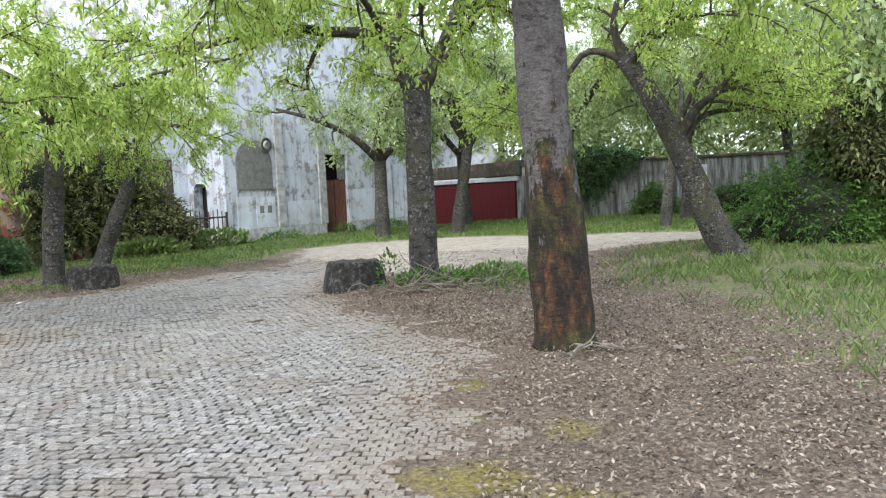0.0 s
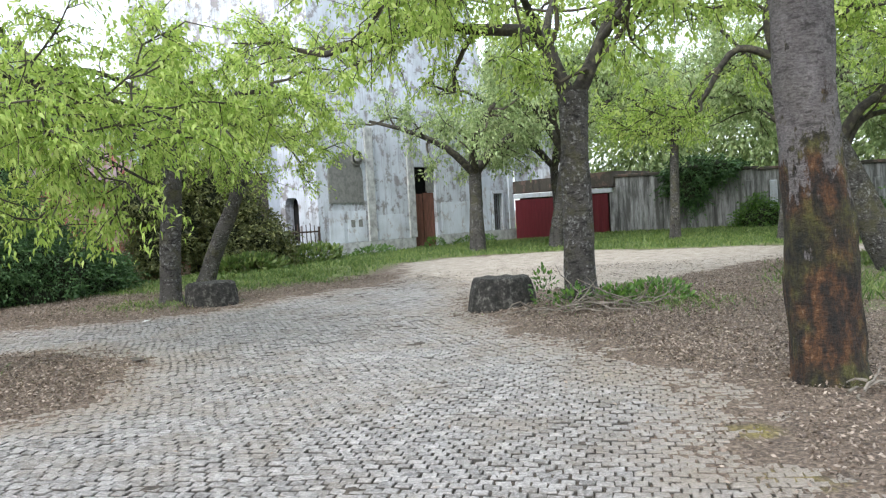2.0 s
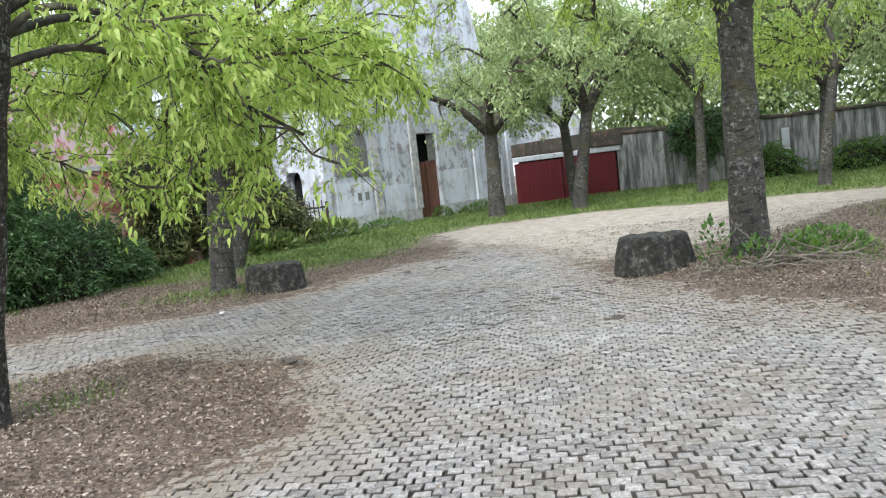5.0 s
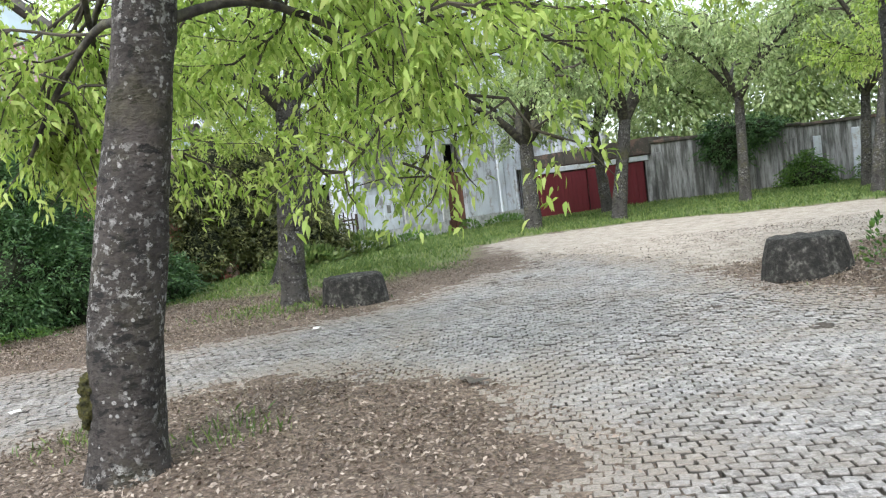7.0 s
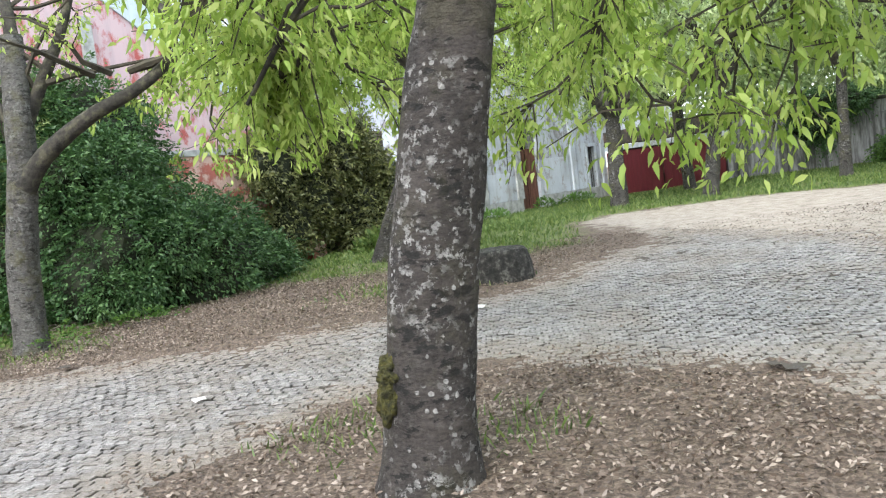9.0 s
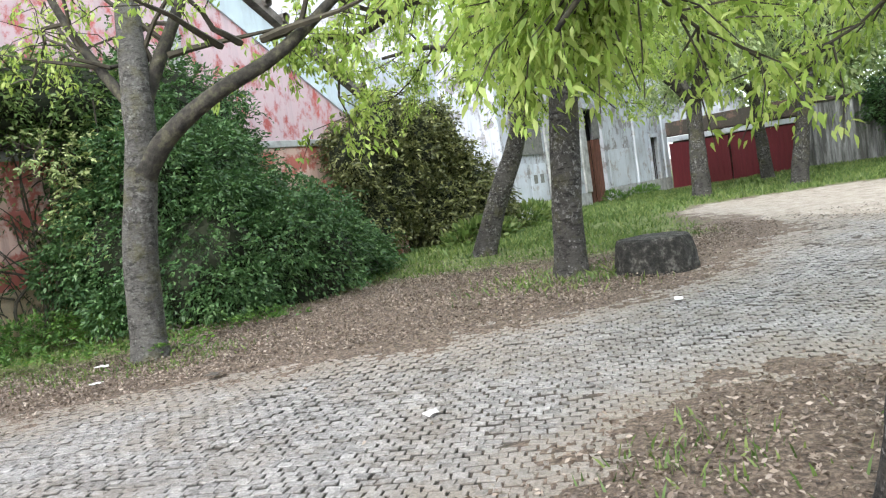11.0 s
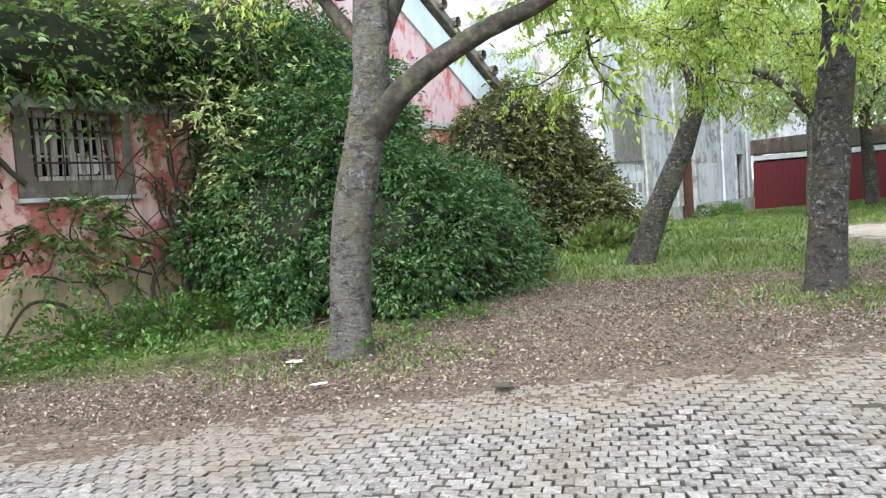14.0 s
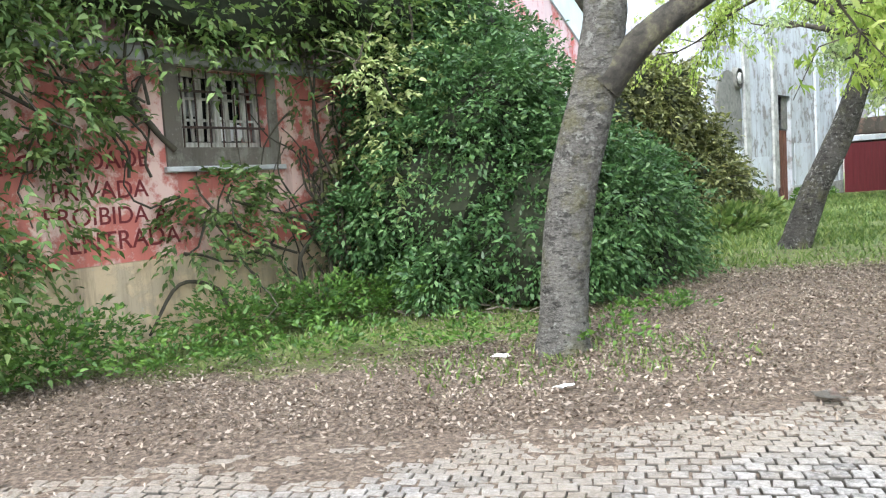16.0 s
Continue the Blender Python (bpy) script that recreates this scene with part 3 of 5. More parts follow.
# the red house: gable end towards the road
def red_house():
    h = empty("red_house", frame_at(L_O, L_A))
    tagged(h, "abandoned house with flaking red plaster and ochre plinth", "house")
    win = (-0.66, 0.42, 1.78, 2.54)
    part("wall", wall_bm(-9, 9.6, 0.76, 2.56, [win], 0.45), M_PINK, h, "flaking dull red plaster")
    part("plinth", wall_bm(-9, 9.6, -0.4, 0.758, (), 0.5, -0.05), M_OCHRE, h, "stained ochre plinth")
    part("gable", prism_bm([(-9, 2.70), (9.6, 2.70), (9.6, 3.05), (0.6, 8.5), (-9, 2.9)], 0.02, 0.45), M_PINKUP, h, "washed-out pink gable, paint run to white")
    part("cornice", box_bm(-9, 9.62, -0.04, 0.44, 2.562, 2.698, 0.01), M_LINTEL, h, "pale rendered band")
    part("fascia", prism_bm([(9.6, 3.05), (9.6, 2.7), (9.15, 2.7), (0.6, 7.95), (0.6, 8.5)], -0.02, 0.018), M_BLUE, h, "pale blue painted verge")
    part("side_wall", box_bm(9.2, 9.6, 0.45, 9, -0.4, 3.05), M_PINK, h)
    part("downpipe_box", box_bm(3.95, 4.2, -0.06, 0.015, 3.4, 5.2, 0.02), M_LINTEL, h, "whitish rendered pilaster strip")
    bm = prism_bm([(9.9, 2.95), (0.6, 8.65), (-9.3, 2.85), (-9.3, 3.0), (0.6, 8.85), (9.9, 3.12)], -0.12, 9)
    roof = part("roof", bm, M_TILE, h, "weathered clay tiles")
    for k in range(22):
        t = (k + 0.5) / 22
        s, z = 9.9 - 9.3 * t, 3.12 + 5.73 * t
        vs, fs = tube([(s, -0.2, z + 0.02), (s, 0.4, z + 0.02)], [0.1, 0.1], 8, 0, k)
        put("roof_tile", mesh_of("roof_tile", vs, fs, M_TILE), roof)
    # window: grey surround, iron bars and broken white casement
    w = empty("window", Matrix())
    w.parent = h
    bm = wall_bm(-0.84, 0.54, 1.6, 2.7, [win], 0.03, -0.03)
    part("window_surround", bm, M_SURROUND, w, "grey cement surround")
    part("window_sill", box_bm(-0.88, 0.58, -0.08, -0.002, 1.545, 1.598, 0.012), M_LINTEL, w)
    # A panel coloured as the room's shade; no room is built behind.
    part("dark_backing", box_bm(-1.2, 1.0, 0.46, 0.5, 1.2, 2.9), M_DARK, w, "near-black panel standing in for the unlit interior")
    bm = wall_bm(-0.655, 0.415, 1.785, 2.535, [(-0.60, -0.15, 1.84, 2.48), (-0.08, 0.36, 1.84, 2.48)], 0.05, 0.14)
    part("casement", bm, M_WOODW, w, "peeling white wooden casement")
    for s, wd, tilt in ((-0.5, 0.03, 0.5), (-0.41, 0.014, -2), (-0.31, 0.035, 1.5), (-0.2, 0.014, 3), (0.02, 0.026, -1.5), (0.13, 0.015, 2), (0.25, 0.04, -2.5)):
        slat = part("glazing_bar", box_bm(-wd, wd, -0.015, 0.015, -0.31, 0.31, 0.003), M_WOODW, w)
        slat.matrix_local = pose(s, 0.165, 2.16, 0, tilt, 0)
    for z in (2.06, 2.27):
        part("glazing_bar", box_bm(-0.598, -0.152, 0.15, 0.176, z - 0.012, z + 0.012), M_WOODW, w)
        part("glazing_bar", box_bm(-0.078, 0.358, 0.15, 0.176, z - 0.012, z + 0.012), M_WOODW, w)
    part("broken_pane", prism_bm([(-0.07, 1.86), (0.2, 1.86), (0.3, 2.0), (0.1, 2.05), (-0.07, 2.12)], 0.19, 0.195), M_PAPER, w, "pale broken pane")
    part("broken_pane", prism_bm([(-0.45, 2.1), (-0.3, 2.1), (-0.3, 2.4), (-0.42, 2.45)], 0.19, 0.195), M_SILL, w)
    for k in range(7):
        s = -0.58 + k * 0.155
        vs, fs = tube([(s, 0.06, 1.78), (s + 0.006, 0.058, 2.2), (s, 0.06, 2.54)], [0.009] * 3, 6)
        put("window_bar", mesh_of("window_bar", vs, fs, M_IRON), w, "thin rusty iron bar")
    for z in (1.98, 2.33):
        part("window_bar", box_bm(-0.66, 0.42, 0.05, 0.062, z - 0.012, z + 0.012), M_IRON, w)
    # painted words, one mesh a line
    for body, s, z, size in (("PROPRIEDADE", -2.48, 1.55, 0.225), ("PRIVADA", -1.97, 1.33, 0.225), ("PROIBIDA A", -2.05, 1.12, 0.22), ("ENTRADA", -1.86, 0.88, 0.24)):
        c = bpy.data.curves.new("painted_line", "FONT")
        c.body, c.size, c.extrude, c.space_character, c.offset = body, size, 0.0015, 1.0, 0.001
        tmp = bpy.data.objects.new("tmp", c)
        scene.collection.objects.link(tmp)
        me = bpy.data.meshes.new_from_object(tmp.evaluated_get(bpy.context.evaluated_depsgraph_get()))
        bpy.data.objects.remove(tmp)
        me.materials.clear()
        me.materials.append(M_TEXT)
        jit = np.random.default_rng(len(body))
        ob = put("painted_line", me, h, "dark red hand-painted words " + body)
        ob.matrix_local = pose(s, -0.004, z, 90, -1.5 + jit.uniform(-1.5, 2.5), 0)
    return h


red = red_house()


# lower wall with recess between the two houses
def middle_wall():
    o = empty("wall_middle", frame_at(L_O, L_A))
    tagged(o, "dark overgrown wall between the houses", "wall", kind="structure")
    part("wall", wall_bm(9.62, 13.4, -0.4, 3.1, (), 0.4, 0.5), M_DARKWALL, o)
    part("pillar", box_bm(9.0, 9.5, -0.32, -0.06, -0.3, 1.5, 0.03), M_PINK, o, "brick-red pillar stump")
    b = part("back_wall", wall_bm(12.6, 19, -0.4, 5.2, [(13.4, 14.9, 1.1, 2.6)], 0.4, 2.6), M_WHITE2, o, "white wall behind the railing")
    # Black sheet behind the opening, in place of a shaded interior.
    part("dark_backing", box_bm(13, 15.4, 3.05, 3.1, 0.8, 2.9), M_DARK, o)
    return o


middle_wall()


def white_house():
    h = empty("white_house", frame_at(W_O, W_A))
    tagged(h, "tall derelict house with flaking white and grey plaster", "house")
    door = (5.3, 6.82, -0.3, 3.42)
    nar = (11.0, 11.72, 0.45, 2.22)
    part("wall", wall_bm(0, 12.8, -0.3, 4.4, [door, nar], 0.5), M_WHITE, h)
    part("upper_wall", prism_bm([(0, 4.4), (12.8, 4.4), (12.8, 5.0), (11.6, 5.0), (9.0, 13), (0, 13)], 0, 0.5), M_WHITE, h, "upper storey with grey rain streaks")
    part("side_wall", wall_bm(0.5, 12, -0.3, 13, [(1.05, 1.8, 0.6, 2.3)], 0.4, 0.0), M_WHITE, h).matrix_local = pose(0.4, 0, 0, 0, 0, 90)
    # The arch's inner darkness is this panel's own black colour.
    part("dark_backing", box_bm(0.46, 0.5, 0.7, 2.2, 0.3, 2.6), M_DARK, h, "near-black panel standing in for the unlit interior")
    for a, b in ((1.05, 1.2), (1.8, 1.65)):
        part("arch_head", prism_bm([(a, 2.3), (b, 2.3), (a + (b - a) * 0.3, 2.18), (a, 1.95)], 0.002, 0.396), M_WHITE, h).matrix_local = pose(0.4, 0, 0, 0, 0, 90)
    part("cornice", prism_bm([(-0.15, 13), (9.1, 13), (9.1, 13.25), (-0.15, 13.25)], -0.2, 0.6), M_LINTEL, h)
    part("roof", prism_bm([(-0.2, 13.26), (9.2, 13.26), (9.2, 13.4), (-0.2, 13.4)], -0.3, 9), M_TILE, h)
    for a, b in ((0.05, 5.29), (6.83, 12.78)):
        part("plinth", box_bm(a, b, -0.06, -0.002, -0.3, 0.5, 0.01), M_LINTEL, h, "grey cement plinth")
    for a in (2.55, 4.95, 9.4, 12.25):
        part("pilaster", box_bm(a, a + 0.42, -0.09, -0.003, 0.5, 4.9, 0.015), M_LINTEL if a < 5 else M_WHITE2, h, "worn rendered pilaster")
    for a, b, z in ((0.5, 1.25, 1.75), (1.45, 2.45, 1.7), (3.1, 4.7, 1.5), (7.1, 9.2, 1.9), (10.0, 10.8, 3.0)):
        part("plaster_patch", box_bm(a, b, -0.022, -0.002, 0.52, z, 0.006), M_WHITE2, h, "patch of whiter limewash")
    # blind arched window beside the corner, with a round ornament over it
    arch = [(0.55, 2.0), (2.35, 2.0), (2.35, 3.0)] + [(1.45 + 0.9 * cos(t), 3.0 + 0.9 * sin(t)) for t in np.linspace(0.2, 2.94, 9)] + [(0.55, 3.0)]
    part("arch_panel", prism_bm(arch, -0.05, -0.002), M_SILL, h, "grey blind arch")
    vs, fs = tube([(2.05, -0.14, 3.7), (2.05, -0.002, 3.7)], [0.28, 0.34], 18)
    put("round_ornament", mesh_of("round_ornament", vs, fs, M_SILL), h, "round moulded ornament")
    vs, fs = tube([(2.05, -0.2, 3.7), (2.05, -0.13, 3.7)], [0.12, 0.17], 14)
    put("round_ornament", mesh_of("round_ornament", vs, fs, M_LINTEL), h)
    for a, b in ((1.62, 1.82), (2.02, 2.22)):
        part("small_vent", box_bm(a, b, -0.035, -0.024, 1.08, 1.36), M_SILL, h)
    # the entrance: rusted leaf, dark above
    d = empty("door", Matrix())
    d.parent = h
    part("door_jamb", box_bm(5.22, 5.32, -0.05, 0.3, 0, 3.45), M_RUST, d)
    part("door_leaf", ribbed_bm(5.35, 6.1, 0.18, 0.0, 2.3, 4), M_RUST, d, "rusty sheet-metal leaf")
    part("door_leaf", ribbed_bm(6.12, 6.8, 0.14, 0.0, 2.33, 3), M_RUST, d, "rusty sheet-metal leaf")
    part("transom_panel", box_bm(6.3, 6.8, 0.1, 0.14, 2.36, 3.4), M_SILL, d)
    # Interior shade of door and narrow window, as black panels.
    part("dark_backing", box_bm(4.9, 7.2, 0.6, 0.65, 0, 3.7), M_DARK, d, "near-black panel standing in for the unlit interior")
    part("dark_backing", box_bm(10.7, 12, 0.55, 0.6, 0.2, 2.5), M_DARK, h)
    for k in range(4):
        s = 11.1 + 0.17 * k
        vs, fs = tube([(s, 0.1, 0.45), (s, 0.1, 2.22)], [0.014] * 2, 6)
        put("window_bar", mesh_of("window_bar", vs, fs, M_IRON), h)
    bm = wall_bm(10.86, 11.86, 0.35, 2.36, [nar], 0.05, -0.05)
    part("window_surround", bm, M_WHITE2, h)
    return h


white_house()


def railing():
    o = empty("iron_railing", frame_at((-9.2, 27.7), 34.0))
    tagged(o, "leaning rusty iron railing gate beside the white house", "railing")
    for k in range(10):
        s = 0.15 + 0.2 * k
        vs, fs = tube([(s, 0, -0.05), (s - 0.01, 0.02, 1.25 + 0.04 * (k % 3))], [0.022, 0.018], 6)
        put("bar", mesh_of("bar", vs, fs, M_IRON), o)
    for z in (0.2, 1.02):
        part("rail", box_bm(0.05, 2.1, -0.03, 0.03, z - 0.03, z + 0.03, 0.005), M_IRON, o)
    for s in (-2.1, -1.7, -1.3, -0.9, -0.5):
        vs, fs = tube([(s, 0.2, -0.05), (s + 0.03, 0.25, 1.1)], [0.02, 0.016], 6)
        put("bar", mesh_of("bar", vs, fs, M_IRON), o)
    part("rail", box_bm(-2.3, -0.3, 0.17, 0.22, 0.9, 0.95), M_IRON, o)
    vs, fs = tube([(2.14, 0, -0.05), (2.14, 0, 1.2)], [0.05, 0.045], 8)
    put("post", mesh_of("post", vs, fs, M_IRON), o)


railing()


# the low shed with red sheet gates
R_O, R_E = (-0.75, 39.9), (3.3, 36.4)
R_A = math.degrees(math.atan2(R_E[0] - R_O[0], R_E[1] - R_O[1]))


def red_shed():
    n = math.hypot(R_E[0] - R_O[0], R_E[1] - R_O[1])
    h = empty("shed", frame_at(R_O, R_A))
    tagged(h, "low shed with dark red sheet gates under a white lintel", "shed")
    part("gate_leaf", ribbed_bm(0.05, n * 0.5 - 0.06, 0.0, -0.1, 1.86, 12, 0.012), M_RED, h, "dark red ribbed gate leaf")
    part("gate_leaf", ribbed_bm(n * 0.5, n - 0.05, 0.02, -0.1, 1.9, 12, 0.012), M_RED, h, "dark red ribbed gate leaf")
    part("lintel", box_bm(-0.1, n + 0.2, -0.06, 0.4, 1.93, 2.13, 0.015), M_WHITE2, h, "white lintel")
    part("gutter", box_bm(-0.1, n + 0.3, -0.12, 0.4, 2.16, 2.21, 0.01), M_IRON, h)
    part("roof", prism_bm([(-0.2, 2.22), (n + 0.3, 2.22), (n + 0.3, 2.85), (-0.2, 2.75)], -0.05, 3), M_DARKWALL, h, "dark mossy parapet")
    part("wall", box_bm(0, n, 0.42, 3, -0.3, 2.1), M_DARKWALL, h)
    # pale gable of a further roof behind
    part("back_gable", prism_bm([(-2.5, 2.6), (2.0, 2.6), (2.0, 3.3), (0.4, 5.4), (-2.5, 5.2)], 3.1, 3.5), M_WHITE, h, "grey-pink gable behind")


red_shed()


def boundary_wall():
    o = empty("wall_boundary", Matrix())
    tagged(o, "weathered grey rendered boundary wall with black stains", "wall", kind="structure")
    pts = [(3.35, 36.35), (9.5, 35.6), (16, 34.6), (26, 31), (40, 22), (48, 8)]
    z = [2.55, 2.5, 2.55, 2.5, 2.5]
    for k in range(len(pts) - 1):
        (xa, ya), (xb, yb) = pts[k], pts[k + 1]
        n = math.hypot(xb - xa, yb - ya)
        m = frame_at(pts[k], math.degrees(math.atan2(xb - xa, yb - ya)))
        p = part("wall_length", wall_bm(0, n, -0.4, z[k], (), 0.35), M_GREYWALL, o)
        p.matrix_local = m
        c = part("coping", box_bm(-0.02, n + 0.02, -0.07, 0.42, z[k] + 0.002, z[k] + 0.14, 0.02), M_DARKWALL, o, "mossy dark coping")
        c.matrix_local = m
        q = 0.4
        while q < n - 0.4 and k < 3:
            b = part("buttress", box_bm(q, q + 0.3, -0.09, -0.003, -0.3, z[k] - random.uniform(0.1, 0.9), 0.02), M_GREYWALL if random.random() < 0.6 else M_WHITE2, o)
            b.matrix_local = m
            q += random.uniform(1.3, 2.6)


boundary_wall()


def back_walls():
    """Plain walls that close the place behind the camera."""
    o = empty("wall_back", Matrix())
    tagged(o, "plain grey wall across the road", "wall", kind="structure")
    part("wall_length", box_bm(-45, 48, -14.4, -14, -0.3, 3.0), M_GREYWALL, o)


back_walls()


# ---------------- trees ----------------
def branch(start, heading, length, bend, r, n=7, droop=0.0):
    pts = [np.array(start, float)]
    d = np.array(heading, float)
    d /= np.linalg.norm(d)
    for _ in range(n - 1):
        d = d + r.normal(0, bend, 3)
        d[2] -= droop
        d /= np.linalg.norm(d)
        pts.append(pts[-1] + d * length / (n - 1))
    return pts


def tree(name, base, trunk, radii, limbs, label, seed, bark=None, leafm=None, leaf=0.08, twigs=112, per=46, droop=0.12, sub=7, spread=1.0, zmin=1.9, reach=1.3, root=1.35, full=False, knob=0.03):
    """trunk: points from the base; limbs: (points, first radius). Points are relative to the base."""
    r = np.random.default_rng(seed)
    bark, leafm = bark or M_BARK, leafm or M_LEAF
    z0 = float(relief(base[0], base[1])) - 0.12
    t = empty(name, Matrix.Translation((base[0], base[1], z0)))
    tagged(t, label, "tree", group="trees round the yard")
    n = 34
    pth = smooth_path(trunk, n)
    rad = np.interp(np.linspace(0, 1, n), np.linspace(0, 1, len(radii)), radii)
    rad[0] *= root
    rad[1] *= 1 + (root - 1) * 0.45
    rad[2] *= 1 + (root - 1) * 0.12
    vs, fs = tube(pth, rad, 26, knob, seed)
    put("trunk", mesh_of("trunk", vs, fs, bark, True), t)
    fine, leafpos, leafdir = [], [], []
    for pts, r0 in limbs:
        lp = smooth_path(pts, 14)
        r1 = np.linspace(r0, r0 * 0.35, 14)
        r1[0] *= 1.15
        vs, fs = tube(lp, r1, 11, 0.03, seed + 3)
        put("limb", mesh_of("limb", vs, fs, M_LIMB, True), t)
        # side branches
        for k in range(sub):
            i = int(r.integers(4, 14))
            head = lp[i] - lp[i - 1]
            head = head / np.linalg.norm(head) + r.normal(0, 0.75, 3) * np.array([1, 1, 0.6])
            ln = r.uniform(0.8, 1.6) * reach
            b = [np.array([q[0], q[1], max(q[2], zmin + 0.05 * j)]) for j, q in enumerate(branch(lp[i], head, ln, 0.28, r, 7, 0.02))]
            fine.append(tube(b, np.linspace(r0 * 0.33, 0.009, 7), 5, 0, seed))
            for _ in range(max(1, twigs // sub)):
                j = int(r.integers(2, 7))
                hd = (b[j] - b[j - 1]) / np.linalg.norm(b[j] - b[j - 1]) + r.normal(0, 0.8, 3)
                tw = branch(b[j], hd, r.uniform(0.35, 0.9) * reach * 0.8, 0.3, r, 5, droop)
                if tw[-1][2] > zmin - 0.1:
                    fine.append(tube(tw[::2], [0.009, 0.006, 0.003], 3, 0, seed, False))
                tw = np.array(tw)
                u = r.uniform(0.15, 1, per) * 3.999
                q = u.astype(int)
                p = tw[q] + (tw[q + 1] - tw[q]) * (u - q)[:, None]
                nodes = np.repeat(p[::4], 4, axis=0)[:per] + r.normal(0, 0.045 * spread, (per, 3))
                leafpos.append(nodes)
                leafdir.append(r.normal(0, 0.6, (per, 3)) + (tw[-1] - tw[0]) / (np.linalg.norm(tw[-1] - tw[0]) + 1e-6) * 0.4)
    vs, fs = join_tubes(fine)
    put("twig_growth", mesh_of("twig_growth", vs, fs, M_TWIG), t, "thin dark twigs")["kind"] = "stuff"
    P, D = np.concatenate(leafpos), np.concatenate(leafdir)
    keep = P[:, 2] > zmin + r.uniform(-0.25, 0.4, len(P))
    P, D = P[keep], D[keep]
    put("crown", quads_mesh("crown", leaves(P, D, leaf, r, 0.85, 0.36 if full else 0.42, full), leafm, 6 if full else 4), t, "fresh yellow-green spring leaves")["kind"] = "stuff"
    return t


def auto_limbs(top, n, r, length, r0, rise=0.6):
    out = []
    a0 = r.uniform(0, 6.28)
    for k in range(n):
        a = a0 + 2 * pi * k / n + r.uniform(-0.4, 0.4)
        ln = length * r.uniform(0.75, 1.25)
        up = rise * r.uniform(0.6, 1.4)
        p = np.array(top, float)
        dx = np.array([cos(a), sin(a), 0])
        side = np.array([-sin(a), cos(a), 0]) * r.uniform(-0.35, 0.35)
        out.append(([tuple(p - np.array([0, 0, 0.12])), tuple(p + dx * ln * 0.3 + np.array([0, 0, up * ln * 0.35])), tuple(p + (dx + side) * ln * 0.65 + np.array([0, 0, up * ln * 0.65])), tuple(p + (dx + side * 1.5) * ln + np.array([0, 0, up * ln * 0.85]))], r0))
    return out


ra = np.random.default_rng(11)
tree("tree", (1.02, 7.05), [(0, 0, 0), (-0.03, 0, 1.0), (-0.1, 0, 2.2), (-0.14, 0, 3.4)], [0.28, 0.25, 0.22, 0.2], auto_limbs((-0.1, 0, 3.35), 5, ra, 3.2, 0.12, 0.55), "thick grey tree trunk with red-brown mossy lower bark", 21, bark=M_BARK_A, zmin=2.75, root=1.36, knob=0.045)
isle_tree = tree("tree", (-7.35, 8.0), [(0, 0, 0), (0.15, 0, 1.1), (0.38, 0, 2.2), (0.54, 0, 3.1)], [0.225, 0.2, 0.175, 0.165],
     [([(0.48, 0, 2.6), (1.02, 0.35, 2.75), (1.72, 0.7, 2.45), (2.42, 0.95, 2.0)], 0.035), ([(0.48, 0.05, 2.6), (0.02, 0.5, 2.75), (-0.48, 0.9, 2.45), (-0.88, 1.2, 2.05)], 0.035), ([(0.48, 0, 2.7), (0.92, 0.1, 3.0), (1.52, 0.2, 2.8), (2.12, 0.2, 2.4)], 0.035),
      ([(0.50, 0, 2.9), (0.92, 0.3, 3.15), (1.72, 0.9, 3.0), (2.52, 1.4, 2.7)], 0.042), ([(0.50, 0, 3.0), (0.02, 0.4, 3.3), (-0.28, 1.1, 3.0), (-0.48, 1.8, 2.6)], 0.042), ([(0.50, 0, 2.8), (0.82, 0.9, 3.1), (1.12, 1.8, 2.9), (1.52, 2.6, 2.7)], 0.04), ([(0.50, 0, 3.0), (0.12, 0.9, 3.3), (-0.48, 1.7, 3.1), (-0.78, 2.4, 2.7)], 0.04), ([(0.50, 0, 3.0), (0.62, -0.4, 3.9), (1.12, -1.0, 4.3), (1.72, -1.6, 4.6)], 0.09), ([(0.50, 0, 3.0), (0.47, 0.2, 3.8), (0.02, 0.4, 4.8), (0.02, 0.5, 5.6)], 0.11)],
     "straight grey tree with lichen-flecked bark and drooping leaves", 22, bark=M_BARK_B, leaf=0.078, twigs=70, per=44, droop=0.24, zmin=1.42, reach=1.0, root=1.3, full=True, knob=0.035)
tree("tree", (-12.57, 14.1), [(0, 0, 0), (0.11, -0.1, 1.2), (0.37, -0.24, 2.3), (0.45, -0.28, 2.9), (0.47, -0.2, 3.9)], [0.2, 0.18, 0.17, 0.155, 0.13],
     [([(0.39, -0.27, 2.15), (0.75, -0.32, 2.5), (1.35, -0.37, 2.85), (2.05, -0.37, 3.15), (2.85, -0.17, 3.8)], 0.13), ([(0.43, -0.27, 2.7), (0.65, -0.17, 3.2), (1.05, -0.07, 4.0), (1.35, 0.03, 5.0)], 0.1), ([(0.43, -0.27, 2.8), (0.15, -0.17, 3.15), (-0.25, -0.07, 3.8), (-0.65, 0.03, 4.7)], 0.08), ([(0.47, -0.17, 3.8), (0.25, 0.13, 4.6), (-0.25, 0.33, 5.4)], 0.09)],
     "grey tree with a long sweeping side limb", 23, bark=M_BARK_G, twigs=40, per=24, zmin=3.3)
